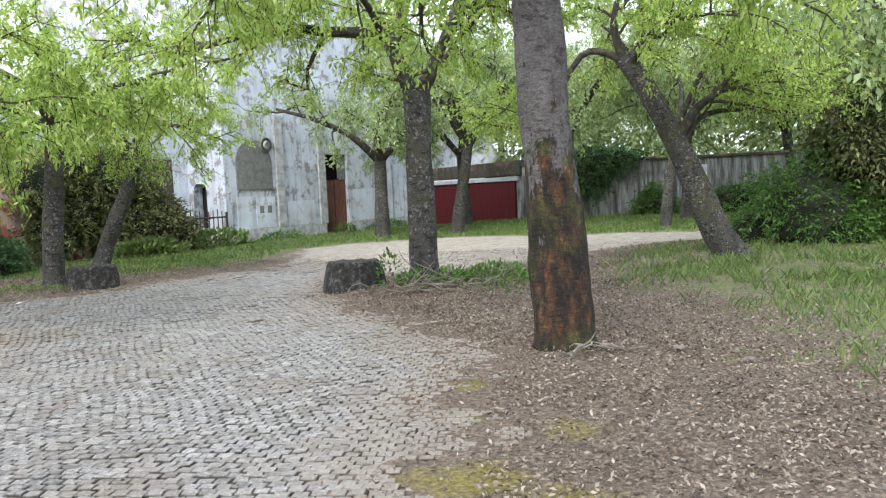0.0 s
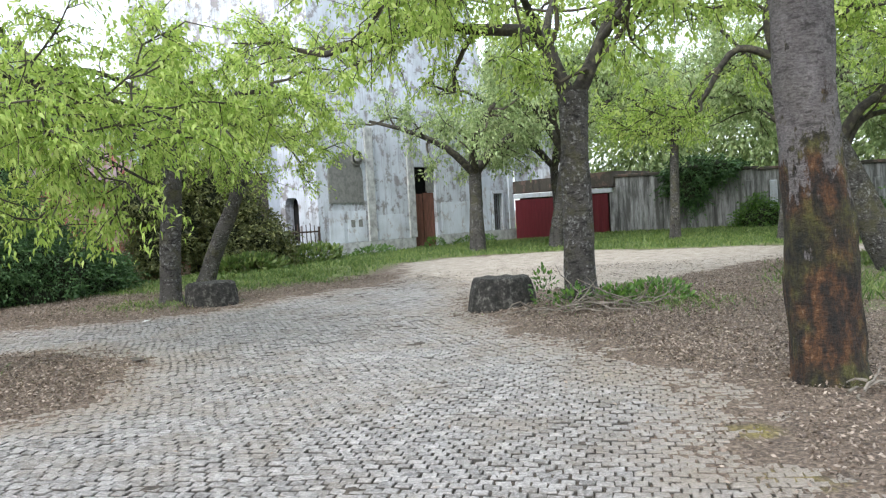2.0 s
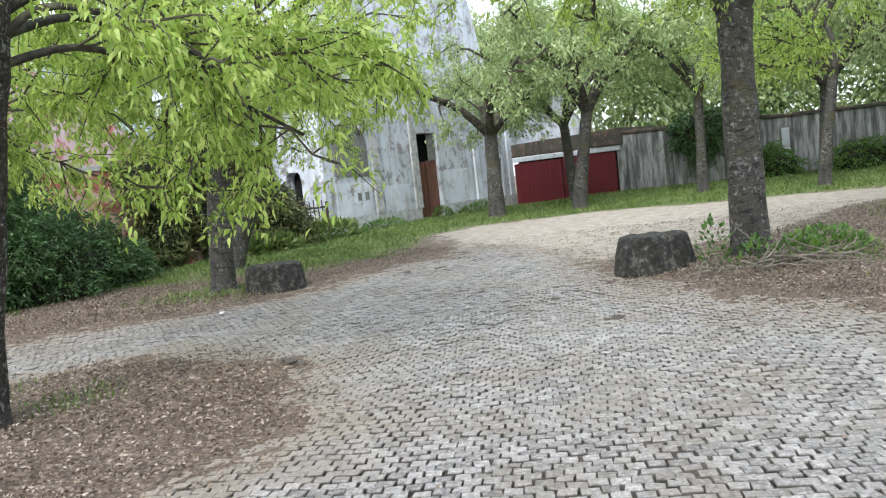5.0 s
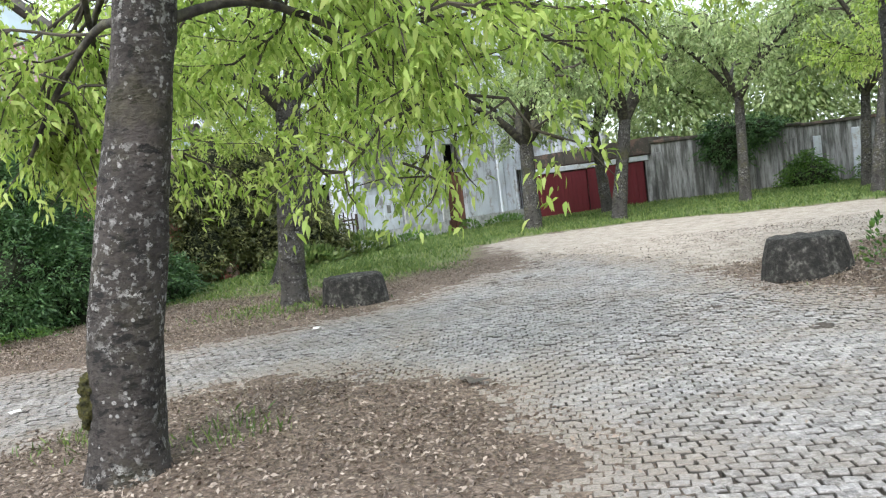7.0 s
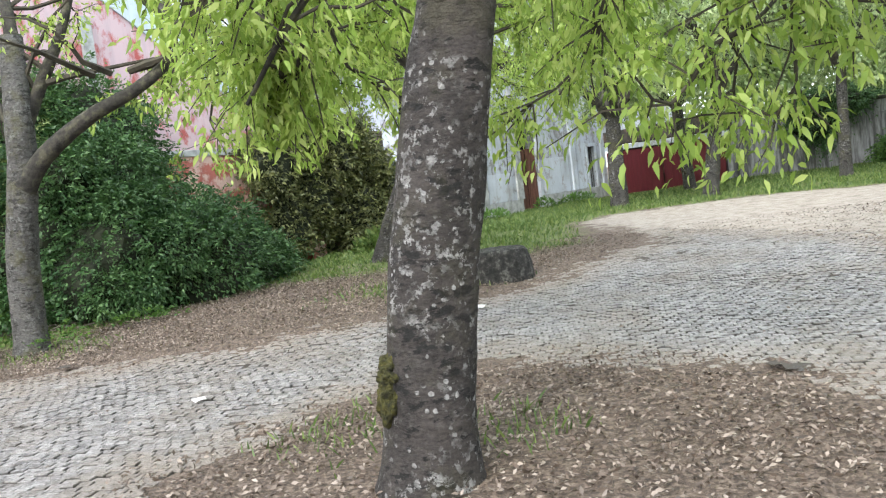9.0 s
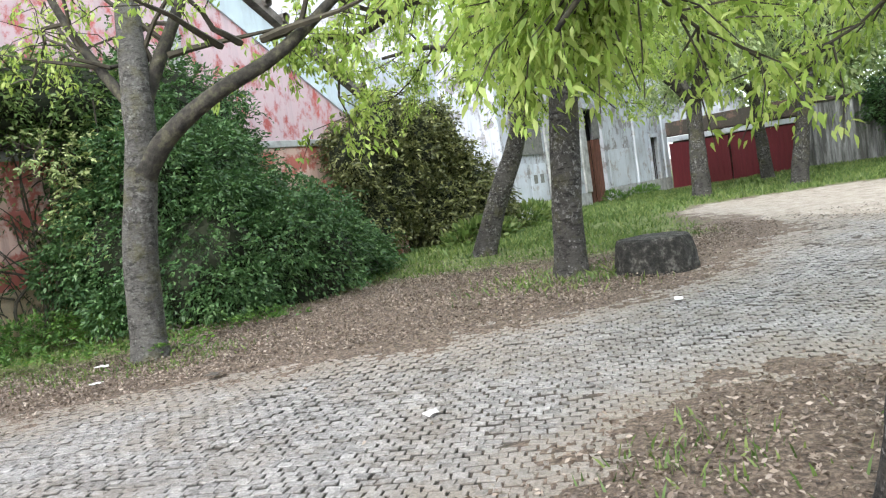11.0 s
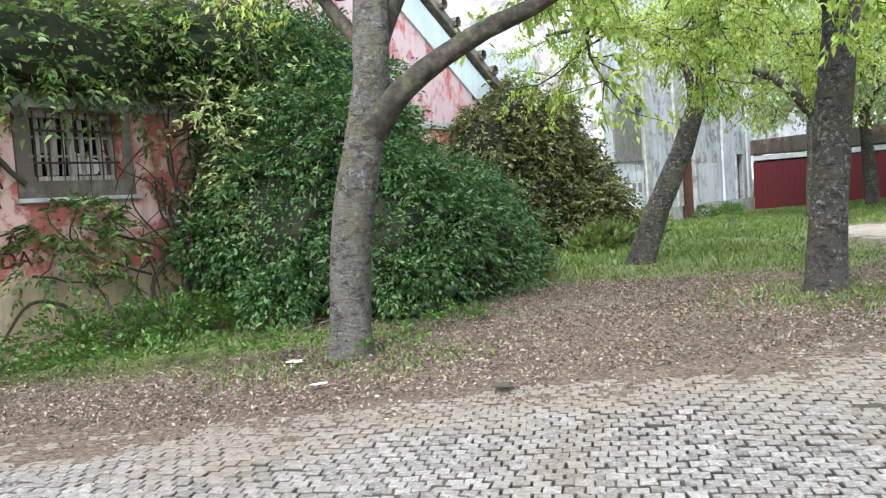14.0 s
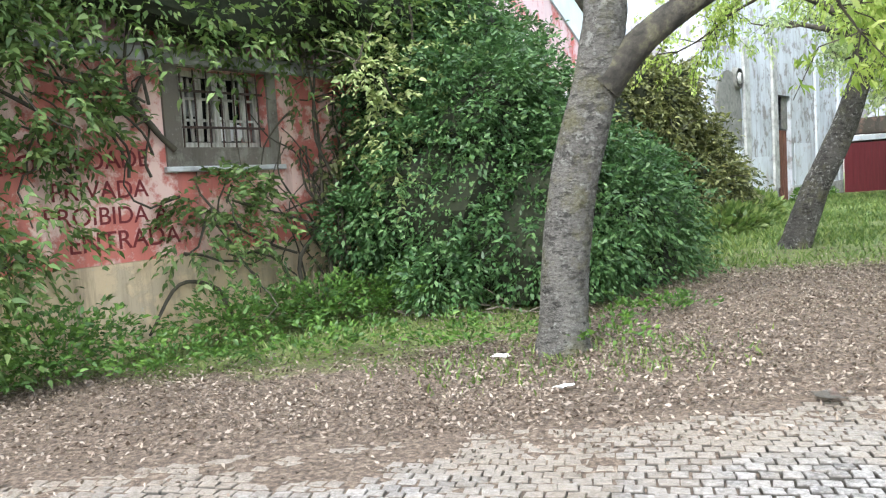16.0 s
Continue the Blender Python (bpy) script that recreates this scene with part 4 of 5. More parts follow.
tree("tree", (-7.72, 15.6), [(0, 0, 0), (0.08, 0, 1.2), (0.2, 0, 2.4), (0.3, 0, 3.2)], [0.215, 0.19, 0.175, 0.18],
     [([(0.28, 0, 3.0), (0.6, 0, 3.45), (1.2, 0.1, 3.9), (2.1, 0.2, 4.1)], 0.11), ([(0.28, 0, 3.0), (-0.2, -0.1, 3.5), (-1.2, -0.2, 3.8), (-2.2, -0.3, 3.4)], 0.11), ([(0.28, 0, 3.1), (0.3, 0.6, 3.7), (0.2, 1.4, 4.2)], 0.08), ([(0.28, 0, 3.1), (0.5, -0.5, 3.9), (0.7, -1.2, 4.1), (1.4, -2.0, 3.7)], 0.08), ([(0.28, 0, 3.1), (0.0, -0.6, 4.0), (-0.6, -1.6, 4.3), (-0.8, -2.4, 3.8)], 0.07)],
     "mossy grey tree beside the low stone block", 24, zmin=1.9, droop=0.22, leaf=0.095)
tree("tree", (-8.85, 20.3), [(0, 0, 0), (0.33, 0, 0.9), (0.8, 0, 1.9), (1.2, 0.1, 2.9)], [0.22, 0.2, 0.17, 0.15],
     [([(1.18, 0.1, 2.8), (1.3, 0.1, 3.4), (1.45, 0.2, 4.1), (2.0, 0.2, 5.0)], 0.13), ([(1.05, 0.1, 2.5), (0.95, 0, 3.2), (0.5, 0, 3.7), (-0.4, -0.1, 4.0), (-1.3, -0.3, 3.9)], 0.08), ([(1.1, 0.1, 3.3), (1.8, -0.3, 3.6), (2.7, -0.8, 3.5)], 0.06), ([(1.2, 0.1, 3.4), (1.1, -0.8, 4.0), (0.9, -1.6, 3.9)], 0.06)],
     "leaning dark tree with mossy bark", 25, zmin=2.2)
tree("tree", (-0.33, 12.0), [(0, 0, 0), (0.0, 0, 1.2), (0.0, 0, 2.2), (0.02, 0, 2.95)], [0.235, 0.205, 0.19, 0.2],
     [([(0, 0, 2.75), (-0.18, 0, 3.2), (-0.45, 0, 3.75), (-1.2, -0.1, 3.85), (-2.1, -0.2, 3.9), (-3.3, -0.4, 3.6)], 0.125), ([(0.02, 0, 2.8), (0.25, 0.05, 3.25), (0.5, 0.1, 3.8), (0.9, 0.2, 4.8)], 0.125), ([(-0.35, 0, 3.6), (-0.2, 0.5, 4.2), (0.0, 1.2, 4.6)], 0.07), ([(0.4, 0.1, 3.6), (0.9, -0.4, 4.1), (1.7, -0.9, 4.2)], 0.06), ([(-0.4, 0, 3.7), (-0.7, -0.7, 4.2), (-1.2, -1.5, 4.2)], 0.06)],
     "straight grey tree forking above, beside the stone stump", 26, zmin=2.9)
tree("tree", (5.55, 15.4), [(0, 0, 0), (-0.45, 0, 0.9), (-0.9, 0, 2.0), (-1.5, 0, 3.2), (-2.0, 0, 4.0)], [0.33, 0.27, 0.23, 0.19, 0.17],
     [([(-1.05, 0, 2.3), (-0.7, -0.1, 2.9), (-0.2, -0.2, 3.3), (0.5, -0.3, 4.2)], 0.11), ([(-0.95, 0, 2.2), (-0.5, 0.1, 2.8), (0.4, 0.2, 2.9), (1.3, 0.3, 2.8)], 0.07), ([(-1.9, 0, 3.9), (-2.7, 0, 4.1), (-3.3, -0.1, 3.3), (-3.7, -0.2, 2.9)], 0.08), ([(-1.9, 0, 3.9), (-1.5, 0.2, 4.3), (-0.6, 0.3, 4.5)], 0.1), ([(-2.0, 0, 3.9), (-2.2, -0.2, 4.6), (-2.0, -0.3, 5.4)], 0.1), ([(-1.9, 0, 3.8), (-1.6, -1, 4.3), (-1.0, -2, 4.3)], 0.07)],
     "leaning dark tree with a mossy foot and crooked limbs", 27, zmin=2.6)
for k, (x, y, dx, hgt, r0) in enumerate([(-2.3, 29.6, 0.05, 3.0, 0.3), (0.45, 29.4, 0.55, 3.4, 0.26), (1.0, 33.5, -0.2, 3.2, 0.24), (4.65, 29.5, 0.1, 3.6, 0.2), (9.2, 30.5, 0.2, 3.4, 0.2), (7.3, 26.5, 0.5, 3.5, 0.2), (13.5, 30.5, -0.4, 3.4, 0.24)]):
    rr = np.random.default_rng(40 + k)
    tree("tree", (x, y), [(0, 0, 0), (dx * 0.3, 0, hgt * 0.35), (dx * 0.7, 0, hgt * 0.7), (dx, 0, hgt)], [r0, r0 * 0.85, r0 * 0.75, r0 * 0.7], auto_limbs((dx, 0, hgt), 5, rr, 3.0, r0 * 0.5, 0.9),
         "dark-stemmed tree standing in the grass by the old walls", 50 + k, leafm=M_LEAF_HAZE, leaf=0.15, twigs=80, per=28, zmin=2.7, reach=1.5, spread=2.2)
for k, (x, y, hgt) in enumerate([(2.5, 44, 6), (7.5, 42, 5), (12.5, 42, 6), (18, 40, 5), (23, 37, 6), (30, 33, 6), (15, 50, 8), (4, 54, 9), (-3, 52, 9), (26, 46, 8), (36, 40, 8), (14, 22, 4), (18, 26, 5), (13, 15.5, 4)]):
    rr = np.random.default_rng(80 + k)
    tree("tree", (x, y), [(0, 0, 0), (0.1, 0, hgt * 0.35), (0.0, 0, hgt * 0.7), (0.1, 0, hgt)], [0.28, 0.24, 0.2, 0.17], auto_limbs((0.1, 0, hgt * 0.85), 7, rr, 3.6, 0.11, 0.7),
         "tall leafy tree beyond the boundary wall", 90 + k, leafm=M_LEAF_HAZE, leaf=0.22, twigs=70, per=24, zmin=2.2, reach=2.0, spread=2.8, sub=7)


def moss_clump(owner, c, half, seed):
    r = np.random.default_rng(seed)
    bm = bmesh.new()
    bmesh.ops.create_icosphere(bm, subdivisions=4, radius=1)
    for v in bm.verts:
        q = v.co
        f = 1 + 0.16 * sin(q.x * 5 + seed) * sin(q.z * 6) + 0.1 * sin(q.y * 11 + q.z * 9) + r.uniform(-0.06, 0.06)
        v.co = Vector((c[0] + q.x * half[0] * f, c[1] + q.y * half[1] * f, c[2] + q.z * half[2] * f))
    part("moss_clump", bm, M_MOSS, owner, "olive moss cushion on the bark")


moss_clump(isle_tree, (-0.09, -0.07, 0.66), (0.06, 0.09, 0.08), 3)
moss_clump(isle_tree, (-0.11, -0.06, 0.53), (0.06, 0.1, 0.11), 4)


# ---------------- shrubs and climbers ----------------
def on_wall(s, out, z=0.0):
    """A place by the red house: s along its front, out from it."""
    a = radians(L_A)
    return np.array([L_O[0] + s * sin(a) + out * cos(a), L_O[1] + s * cos(a) - out * sin(a), z])


def shrub(name, blobs, leafm, label, seed, leaf=0.07, density=260, category="shrub", core=True, turn=90 - L_A, droop=0.6, shell=0.22, corem=None, stems=0, fans=0, fan=0.32):
    """blobs: (centre, half sizes). Added lumps coloured as inner shade, under a shell of leaves, with outer sprays."""
    r = np.random.default_rng(seed)
    c0 = np.mean([b[0] for b in blobs], axis=0)
    t = empty(name, Matrix.Translation((c0[0], c0[1], 0)))
    tagged(t, label, category)
    ca, sa = cos(radians(turn)), sin(radians(turn))
    rot = np.array([[ca, -sa, 0], [sa, ca, 0], [0, 0, 1]])
    P, D = [], []
    full = [(c, h, True) for c, h in blobs]
    for c, h in blobs if core else []:
        for _ in range(14):
            d = r.normal(0, 1, 3)
            d /= np.linalg.norm(d)
            h3 = np.array(h, float)
            q = np.array(c, float) + rot @ (d * h3 * r.uniform(0.8, 1.0))
            if q[2] > 0.15:
                full.append((q, np.full(3, h3.min()) * r.uniform(0.22, 0.42) * np.array([1.1, 1.0, 0.9]), False))
    for c, h, solid in full:
        c, h = np.array(c, float) - np.array([c0[0], c0[1], 0]), np.array(h, float)
        area = 4 * pi * ((h[0] * h[1]) ** 1.6 + (h[0] * h[2]) ** 1.6 + (h[1] * h[2]) ** 1.6) ** 0.625 / 3 ** 0.625
        n = int(area * density)
        d = r.normal(0, 1, (n, 3))
        d /= np.linalg.norm(d, axis=1)[:, None]
        lump = 1 + 0.10 * np.sin(d[:, 0] * 5 + seed) * np.sin(d[:, 2] * 6 + 1) + 0.08 * np.sin(d[:, 1] * 9 + d[:, 2] * 7)
        rad = lump * (1 - np.abs(r.normal(0, shell * 0.6, n)) + (r.random(n) < 0.12) * r.uniform(0, 0.2, n))
        p = (d * h * rad[:, None]) @ rot.T + c
        ok = p[:, 2] > 0.02
        P.append(p[ok])
        D.append((d @ rot.T)[ok])
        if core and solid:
            # Added filler lump; its dark colour stands in for shade between the leaves.
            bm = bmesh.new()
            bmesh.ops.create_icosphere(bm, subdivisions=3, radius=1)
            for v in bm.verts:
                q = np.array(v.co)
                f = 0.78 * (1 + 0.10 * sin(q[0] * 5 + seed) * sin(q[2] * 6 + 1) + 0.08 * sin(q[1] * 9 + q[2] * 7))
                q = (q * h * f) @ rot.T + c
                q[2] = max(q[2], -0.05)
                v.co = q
            part("shade_core", bm, corem or M_CORE, t, "added filler core, coloured dark for the shade inside the leaves")
    P, D = np.concatenate(P), np.concatenate(D)
    put("foliage", quads_mesh("foliage", leaves(P, D, leaf, r, droop, 0.5), leafm), t)["kind"] = "stuff"
    if fans:
        outer = np.linalg.norm(D, axis=1) > 0
        p, d = sprays(P[outer], D[outer], r, fans, fan)
        ok = p[:, 2] > 0.03
        put("leaf_sprays", quads_mesh("leaf_sprays", leaves(p[ok], d[ok], leaf * 1.15, r, droop * 0.5, 0.4, True), leafm, 6), t, "compound leaves on arching stalks")["kind"] = "stuff"
    for k in range(stems):
        q = P[int(r.integers(len(P)))]
        b = branch(q, r.normal(0, 1, 3) + np.array([0, 0, -0.5]), r.uniform(0.5, 1.2), 0.4, r, 7, 0.1)
        vs, fs = tube(b, np.linspace(0.014, 0.005, 7), 4)
        put("stem", mesh_of("stem", vs, fs, M_TWIG), t)
    return t


shrub("ivy_mound", [(on_wall(2.9, 1.1, 1.0), (2.0, 1.25, 2.1)), (on_wall(3.8, 1.9, 0.4), (1.7, 1.4, 1.35)), (on_wall(5.0, 1.6, 0.1), (1.75, 1.1, 1.05)), (on_wall(2.6, 2.0, 0.5), (1.3, 1.0, 1.4)), (on_wall(2.2, 1.5, 1.9), (0.7, 0.6, 0.8))], M_IVY, "dense dark green ivy mound spilling from the red house", 301, 0.068, 500, "ivy", fans=2600, fan=0.3)
shrub("ivy_curtain", [(on_wall(2.4, 0.4, 2.3), (1.0, 0.6, 1.75)), (on_wall(3.5, 0.45, 2.6), (1.4, 0.7, 1.5)), (on_wall(2.0, 0.5, 1.0), (0.7, 0.5, 1.1))], M_IVY, "dark ivy curtain hanging over the red house front", 302, 0.075, 420, "ivy", stems=24, fans=1300, fan=0.34)
shrub("climbing_vine", [(on_wall(-0.4, 0.3, 3.25), (2.6, 0.45, 0.6)), (on_wall(-3.4, 0.3, 3.0), (1.6, 0.5, 0.7)), (on_wall(1.4, 0.45, 3.4), (1.3, 0.55, 0.55))], M_VINE, "wisteria-like vine hanging over the window", 303, 0.08, 170, "vine", droop=0.35, shell=0.5, stems=30, fans=1300, fan=0.36)
shrub("climbing_vine", [(on_wall(1.35, 1.0, 2.0), (0.55, 0.35, 0.75)), (on_wall(1.0, 1.0, 2.55), (0.5, 0.3, 0.4)), (on_wall(2.2, 1.15, 2.5), (0.5, 0.3, 0.5))], M_VINE_PALE, "pale-tipped vine sprays over the ivy", 304, 0.07, 50, "vine", False, droop=0.5, shell=0.6, stems=8, fans=130, fan=0.34)
shrub("climbing_vine", [(on_wall(-0.35, 0.2, 1.25), (0.55, 0.2, 0.22)), (on_wall(-0.1, 0.22, 0.98), (0.35, 0.2, 0.3)), (on_wall(-0.75, 0.2, 0.95), (0.25, 0.18, 0.25))], M_VINE, "vine sprays across the wall under the window", 305, 0.075, 90, "vine", False, droop=0.7, stems=14, fans=120, fan=0.3)
shrub("climbing_vine", [(on_wall(-2.35, 0.25, 1.3), (0.5, 0.3, 0.5)), (on_wall(-1.95, 0.2, 2.0), (0.5, 0.22, 0.28)), (on_wall(-2.2, 0.25, 2.3), (0.7, 0.3, 0.4)), (on_wall(-3.1, 0.3, 0.8), (0.6, 0.4, 0.8))], M_VINE, "vine sprays over the painted words", 306, 0.078, 60, "vine", False, droop=0.7, stems=18, fans=430, fan=0.32)
shrub("dry_climber", [(on_wall(1.05, 0.16, 2.2), (0.5, 0.14, 0.9)), (on_wall(1.2, 0.2, 1.0), (0.5, 0.18, 0.8))], M_OLIVE, "sparse brownish climber beside the window", 317, 0.09, 90, "vine", False, stems=26)
shrub("dry_climber", [(on_wall(8.0, 0.35, 2.2), (0.9, 0.4, 0.8)), (on_wall(9.1, 0.35, 2.9), (0.8, 0.45, 0.7)), (on_wall(9.3, 0.4, 1.5), (0.7, 0.4, 1.1)), (on_wall(8.3, 0.4, 0.9), (0.8, 0.4, 0.8))], M_OLIVE, "brown-green climber on the corner of the red house", 307, 0.09, 260, "vine", stems=24, fans=700, fan=0.4)
shrub("evergreen_shrub", [(on_wall(10.6, 0.7, 0.8), (1.0, 0.7, 1.0)), (on_wall(11.5, 0.9, 1.0), (0.8, 0.7, 0.9)), (on_wall(11.0, 0.6, 2.0), (0.7, 0.55, 0.6)), (on_wall(10.0, 0.5, 2.5), (0.8, 0.5, 0.7)), (on_wall(12.2, 0.9, 0.5), (0.6, 0.5, 0.7)), (on_wall(10.7, 0.6, 3.0), (0.45, 0.4, 0.4))], M_OLIVE, "olive-green shrub between the two houses", 308, 0.1, 240, "shrub", stems=22, fans=1100, fan=0.42)
shrub("shrub", [((7.9, 17.4, 0.6), (1.2, 1.2, 1.1)), ((9.2, 18.1, 1.0), (1.3, 1.2, 1.5)), ((7.0, 17.9, 0.2), (0.7, 0.6, 0.7)), ((8.5, 17.0, 0.2), (0.9, 0.6, 0.6)), ((9.0, 17.5, 2.2), (0.7, 0.7, 0.7))], M_SHRUB, "bright green bush in the long grass", 309, 0.085, 200, turn=10, shell=0.5, stems=12, fans=1500, fan=0.42)
shrub("tall_shrub", [((9.6, 17.4, 2.2), (1.4, 1.3, 1.6)), ((10.8, 16.8, 2.8), (1.6, 1.4, 2.2)), ((11.5, 15.5, 1.2), (1.8, 1.5, 1.6))], M_OLIVE, "tall brownish shrub by the path", 310, 0.11, 150, turn=10, shell=0.5, stems=30, fans=1100, fan=0.45)
shrub("wall_ivy", [((6.6, 35.8, 2.1), (1.1, 0.3, 1.0)), ((7.2, 35.7, 2.7), (1.6, 0.5, 0.5))], M_IVY, "ivy hanging over the boundary wall", 311, 0.11, 240, "ivy", turn=-7, shell=0.5, fans=500, fan=0.4)
shrub("shrub", [((9.2, 34.6, 0.5), (1.0, 0.6, 0.7)), ((12.5, 34.0, 0.5), (1.6, 0.6, 0.7))], M_SHRUB, "low green bush at the wall's foot", 312, 0.1, 160, turn=-7, fans=500, fan=0.4)
shrub("weeds", [(on_wall(-0.6, 0.55, 0.12), (0.8, 0.3, 0.35)), (on_wall(0.4, 0.75, 0.1), (0.7, 0.35, 0.33)), (on_wall(-2.4, 0.5, 0.1), (1.0, 0.35, 0.45)), (on_wall(1.3, 1.0, 0.1), (0.7, 0.4, 0.35))], M_SHRUB, "leafy weeds along the plinth", 313, 0.055, 420, "weeds", False, droop=0.0, shell=0.7, fans=420, fan=0.24)
shrub("weeds", [(on_wall(13.6, 1.2, 0.2), (1.4, 0.5, 0.4)), (on_wall(10.5, 1.7, 0.1), (1.4, 0.5, 0.4))], M_GRASS, "rank grass by the railing", 314, 0.16, 200, "weeds", False, droop=-0.6)
shrub("weeds", [((-4.2, 34.0, 0.1), (0.5, 0.3, 0.35)), ((-6.3, 31.2, 0.0), (1.2, 0.3, 0.3)), ((-2.6, 36.9, 0.0), (1.6, 0.3, 0.35))], M_SHRUB, "weeds at the foot of the white house", 315, 0.12, 180, "weeds", False, turn=90 - W_A, droop=-0.3)
shrub("weeds", [((-0.85, 11.75, 0.25), (0.16, 0.16, 0.35)), ((0.05, 11.6, 0.15), (0.4, 0.25, 0.2)), ((0.7, 12.4, 0.12), (0.8, 0.5, 0.16)), ((-0.45, 11.5, 0.15), (0.35, 0.2, 0.2))], M_SHRUB, "sprouts and weeds round the tree's foot", 316, 0.075, 240, "weeds", False, droop=-0.5)


for k, (x, y, z, hx, hz) in enumerate([(5.5, 40.5, 4.2, 3.0, 2.0), (11, 40, 4.6, 3.6, 2.4), (17.5, 38.8, 4.6, 4.0, 2.4), (24.5, 36.5, 4.8, 4.2, 2.6), (31, 32, 4.8, 4.5, 2.6), (18, 20, 3.0, 2.5, 2.6), (19, 12, 3.0, 3.0, 2.8), (0.5, 47, 7, 4, 3)]):
    shrub("tree_thicket", [((x, y, z), (hx, 1.5, hz)), ((x, y + 0.3, z - 1.7), (hx * 1.1, 1.2, 1.2)), ((x + hx * 0.6, y + 1.2, z + 1.2), (hx * 0.8, 1.3, hz))], M_LEAF_HAZE, "leafy spring thicket behind the wall", 330 + k, 0.28, 50, "trees", False, turn=-12, shell=0.6, stems=10)


shrub("weeds", [((-14.6, 14.0, 0.02), (0.9, 0.35, 0.2)), ((-13.3, 14.1, 0.02), (0.6, 0.3, 0.2)), ((-12.2, 14.05, 0.02), (0.4, 0.3, 0.16)), ((-15.6, 13.6, 0.02), (0.7, 0.3, 0.22)), ((-11.6, 15.2, 0.0), (0.7, 0.35, 0.14))], M_SHRUB, "low leafy weeds in the verge by the tree", 318, 0.05, 240, "weeds", False, droop=-0.2, turn=25, shell=0.7, fans=160, fan=0.16)


def vine_stem():
    t = empty("vine_stem", Matrix.Translation(on_wall(0.9, 0.25)))
    tagged(t, "thick twisted bare vine stem on the wall", "vine")
    base = on_wall(0.9, 0.25)
    for pts in ([(0.75, 0.35, 0.0), (0.9, 0.3, 0.5), (0.8, 0.2, 0.9), (0.3, 0.12, 1.1), (-0.2, 0.1, 1.25)], [(0.75, 0.35, 0.05), (0.5, 0.3, 0.25), (0.55, 0.2, 0.6), (0.95, 0.15, 1.0), (0.95, 0.2, 2.0), (0.8, 0.2, 3.0)],
                [(0.8, 0.35, 0.1), (1.1, 0.3, 0.6), (1.15, 0.25, 1.3), (0.9, 0.2, 1.9), (1.0, 0.2, 2.8)], [(-0.4, 0.2, 0.1), (-0.5, 0.15, 0.4), (-0.9, 0.12, 0.5), (-1.3, 0.2, 0.1)], [(-0.95, 0.08, 1.9), (-1.15, 0.06, 2.2), (-1.0, 0.08, 2.6), (-1.3, 0.1, 3.1)], [(-0.8, 0.1, 1.75), (-1.0, 0.08, 1.95), (-1.25, 0.1, 2.3), (-1.2, 0.15, 2.9)]):
        q = smooth_path([on_wall(*p) - base for p in pts], 16)
        vs, fs = tube(q, np.linspace(0.03, 0.012, 16), 7, 0.05, len(pts))
        put("stem", mesh_of("stem", vs, fs, M_TWIG, True), t)
    r = np.random.default_rng(77)
    for k in range(34):
        s, z = (r.uniform(0.5, 1.7), r.uniform(0.1, 1.6)) if k < 22 else (r.uniform(-2.2, -0.9), r.uniform(1.5, 2.2))
        pts = [(s, 0.12, z)]
        for _ in range(4):
            pts.append((pts[-1][0] + r.normal(-0.04, 0.2), r.uniform(0.05, 0.2), pts[-1][2] + r.uniform(0.1, 0.42)))
        q = smooth_path([on_wall(*p) - base for p in pts], 14)
        vs, fs = tube(q, np.linspace(r.uniform(0.009, 0.02), 0.005, 14), 5, 0.05, k)
        put("stem", mesh_of("stem", vs, fs, M_TWIG, True), t)


vine_stem()


# ---------------- stone blocks ----------------
def stone_block(c, rb, rt, h, squash, turn, label, seed):
    r = np.random.default_rng(seed)
    bm = bmesh.new()
    rings = []
    for z, rad in ((-0.08, rb * 1.02), (0.0, rb), (h * 0.5, (rb + rt) / 2 * 1.01), (h * 0.88, rt * 1.01), (h * 0.97, rt * 0.97), (h, rt * 0.9)):
        ring = []
        for k in range(24):
            a = 2 * pi * k / 24 + turn
            oct8 = 1 / max(abs(cos((a - turn + pi / 8) % (pi / 4) - pi / 8)), 0.8)
            w = rad * oct8 * (1 + r.uniform(-0.02, 0.02))
            ring.append(bm.verts.new((cos(a) * w, sin(a) * w * squash, z + r.uniform(-0.012, 0.012))))
        rings.append(ring)
    for a, b in zip(rings, rings[1:]):
        for k in range(24):
            bm.faces.new((a[k], a[(k + 1) % 24], b[(k + 1) % 24], b[k]))
    bm.faces.new(rings[-1])
    ob = part("stone_block", bm, M_STONE)
    ob.matrix_world = Matrix.Translation((c[0], c[1], float(relief(c[0], c[1]))))
    return tagged(ob, label, "stone block", group="stone blocks")


stone_block((-1.42, 12.25), 0.48, 0.4, 0.43, 0.9, 0.3, "round tapered dark stone block beside a tree", 5)
stone_block((-6.74, 15.15), 0.48, 0.43, 0.41, 0.85, 0.1, "low squared stone block with lichen spots", 6)


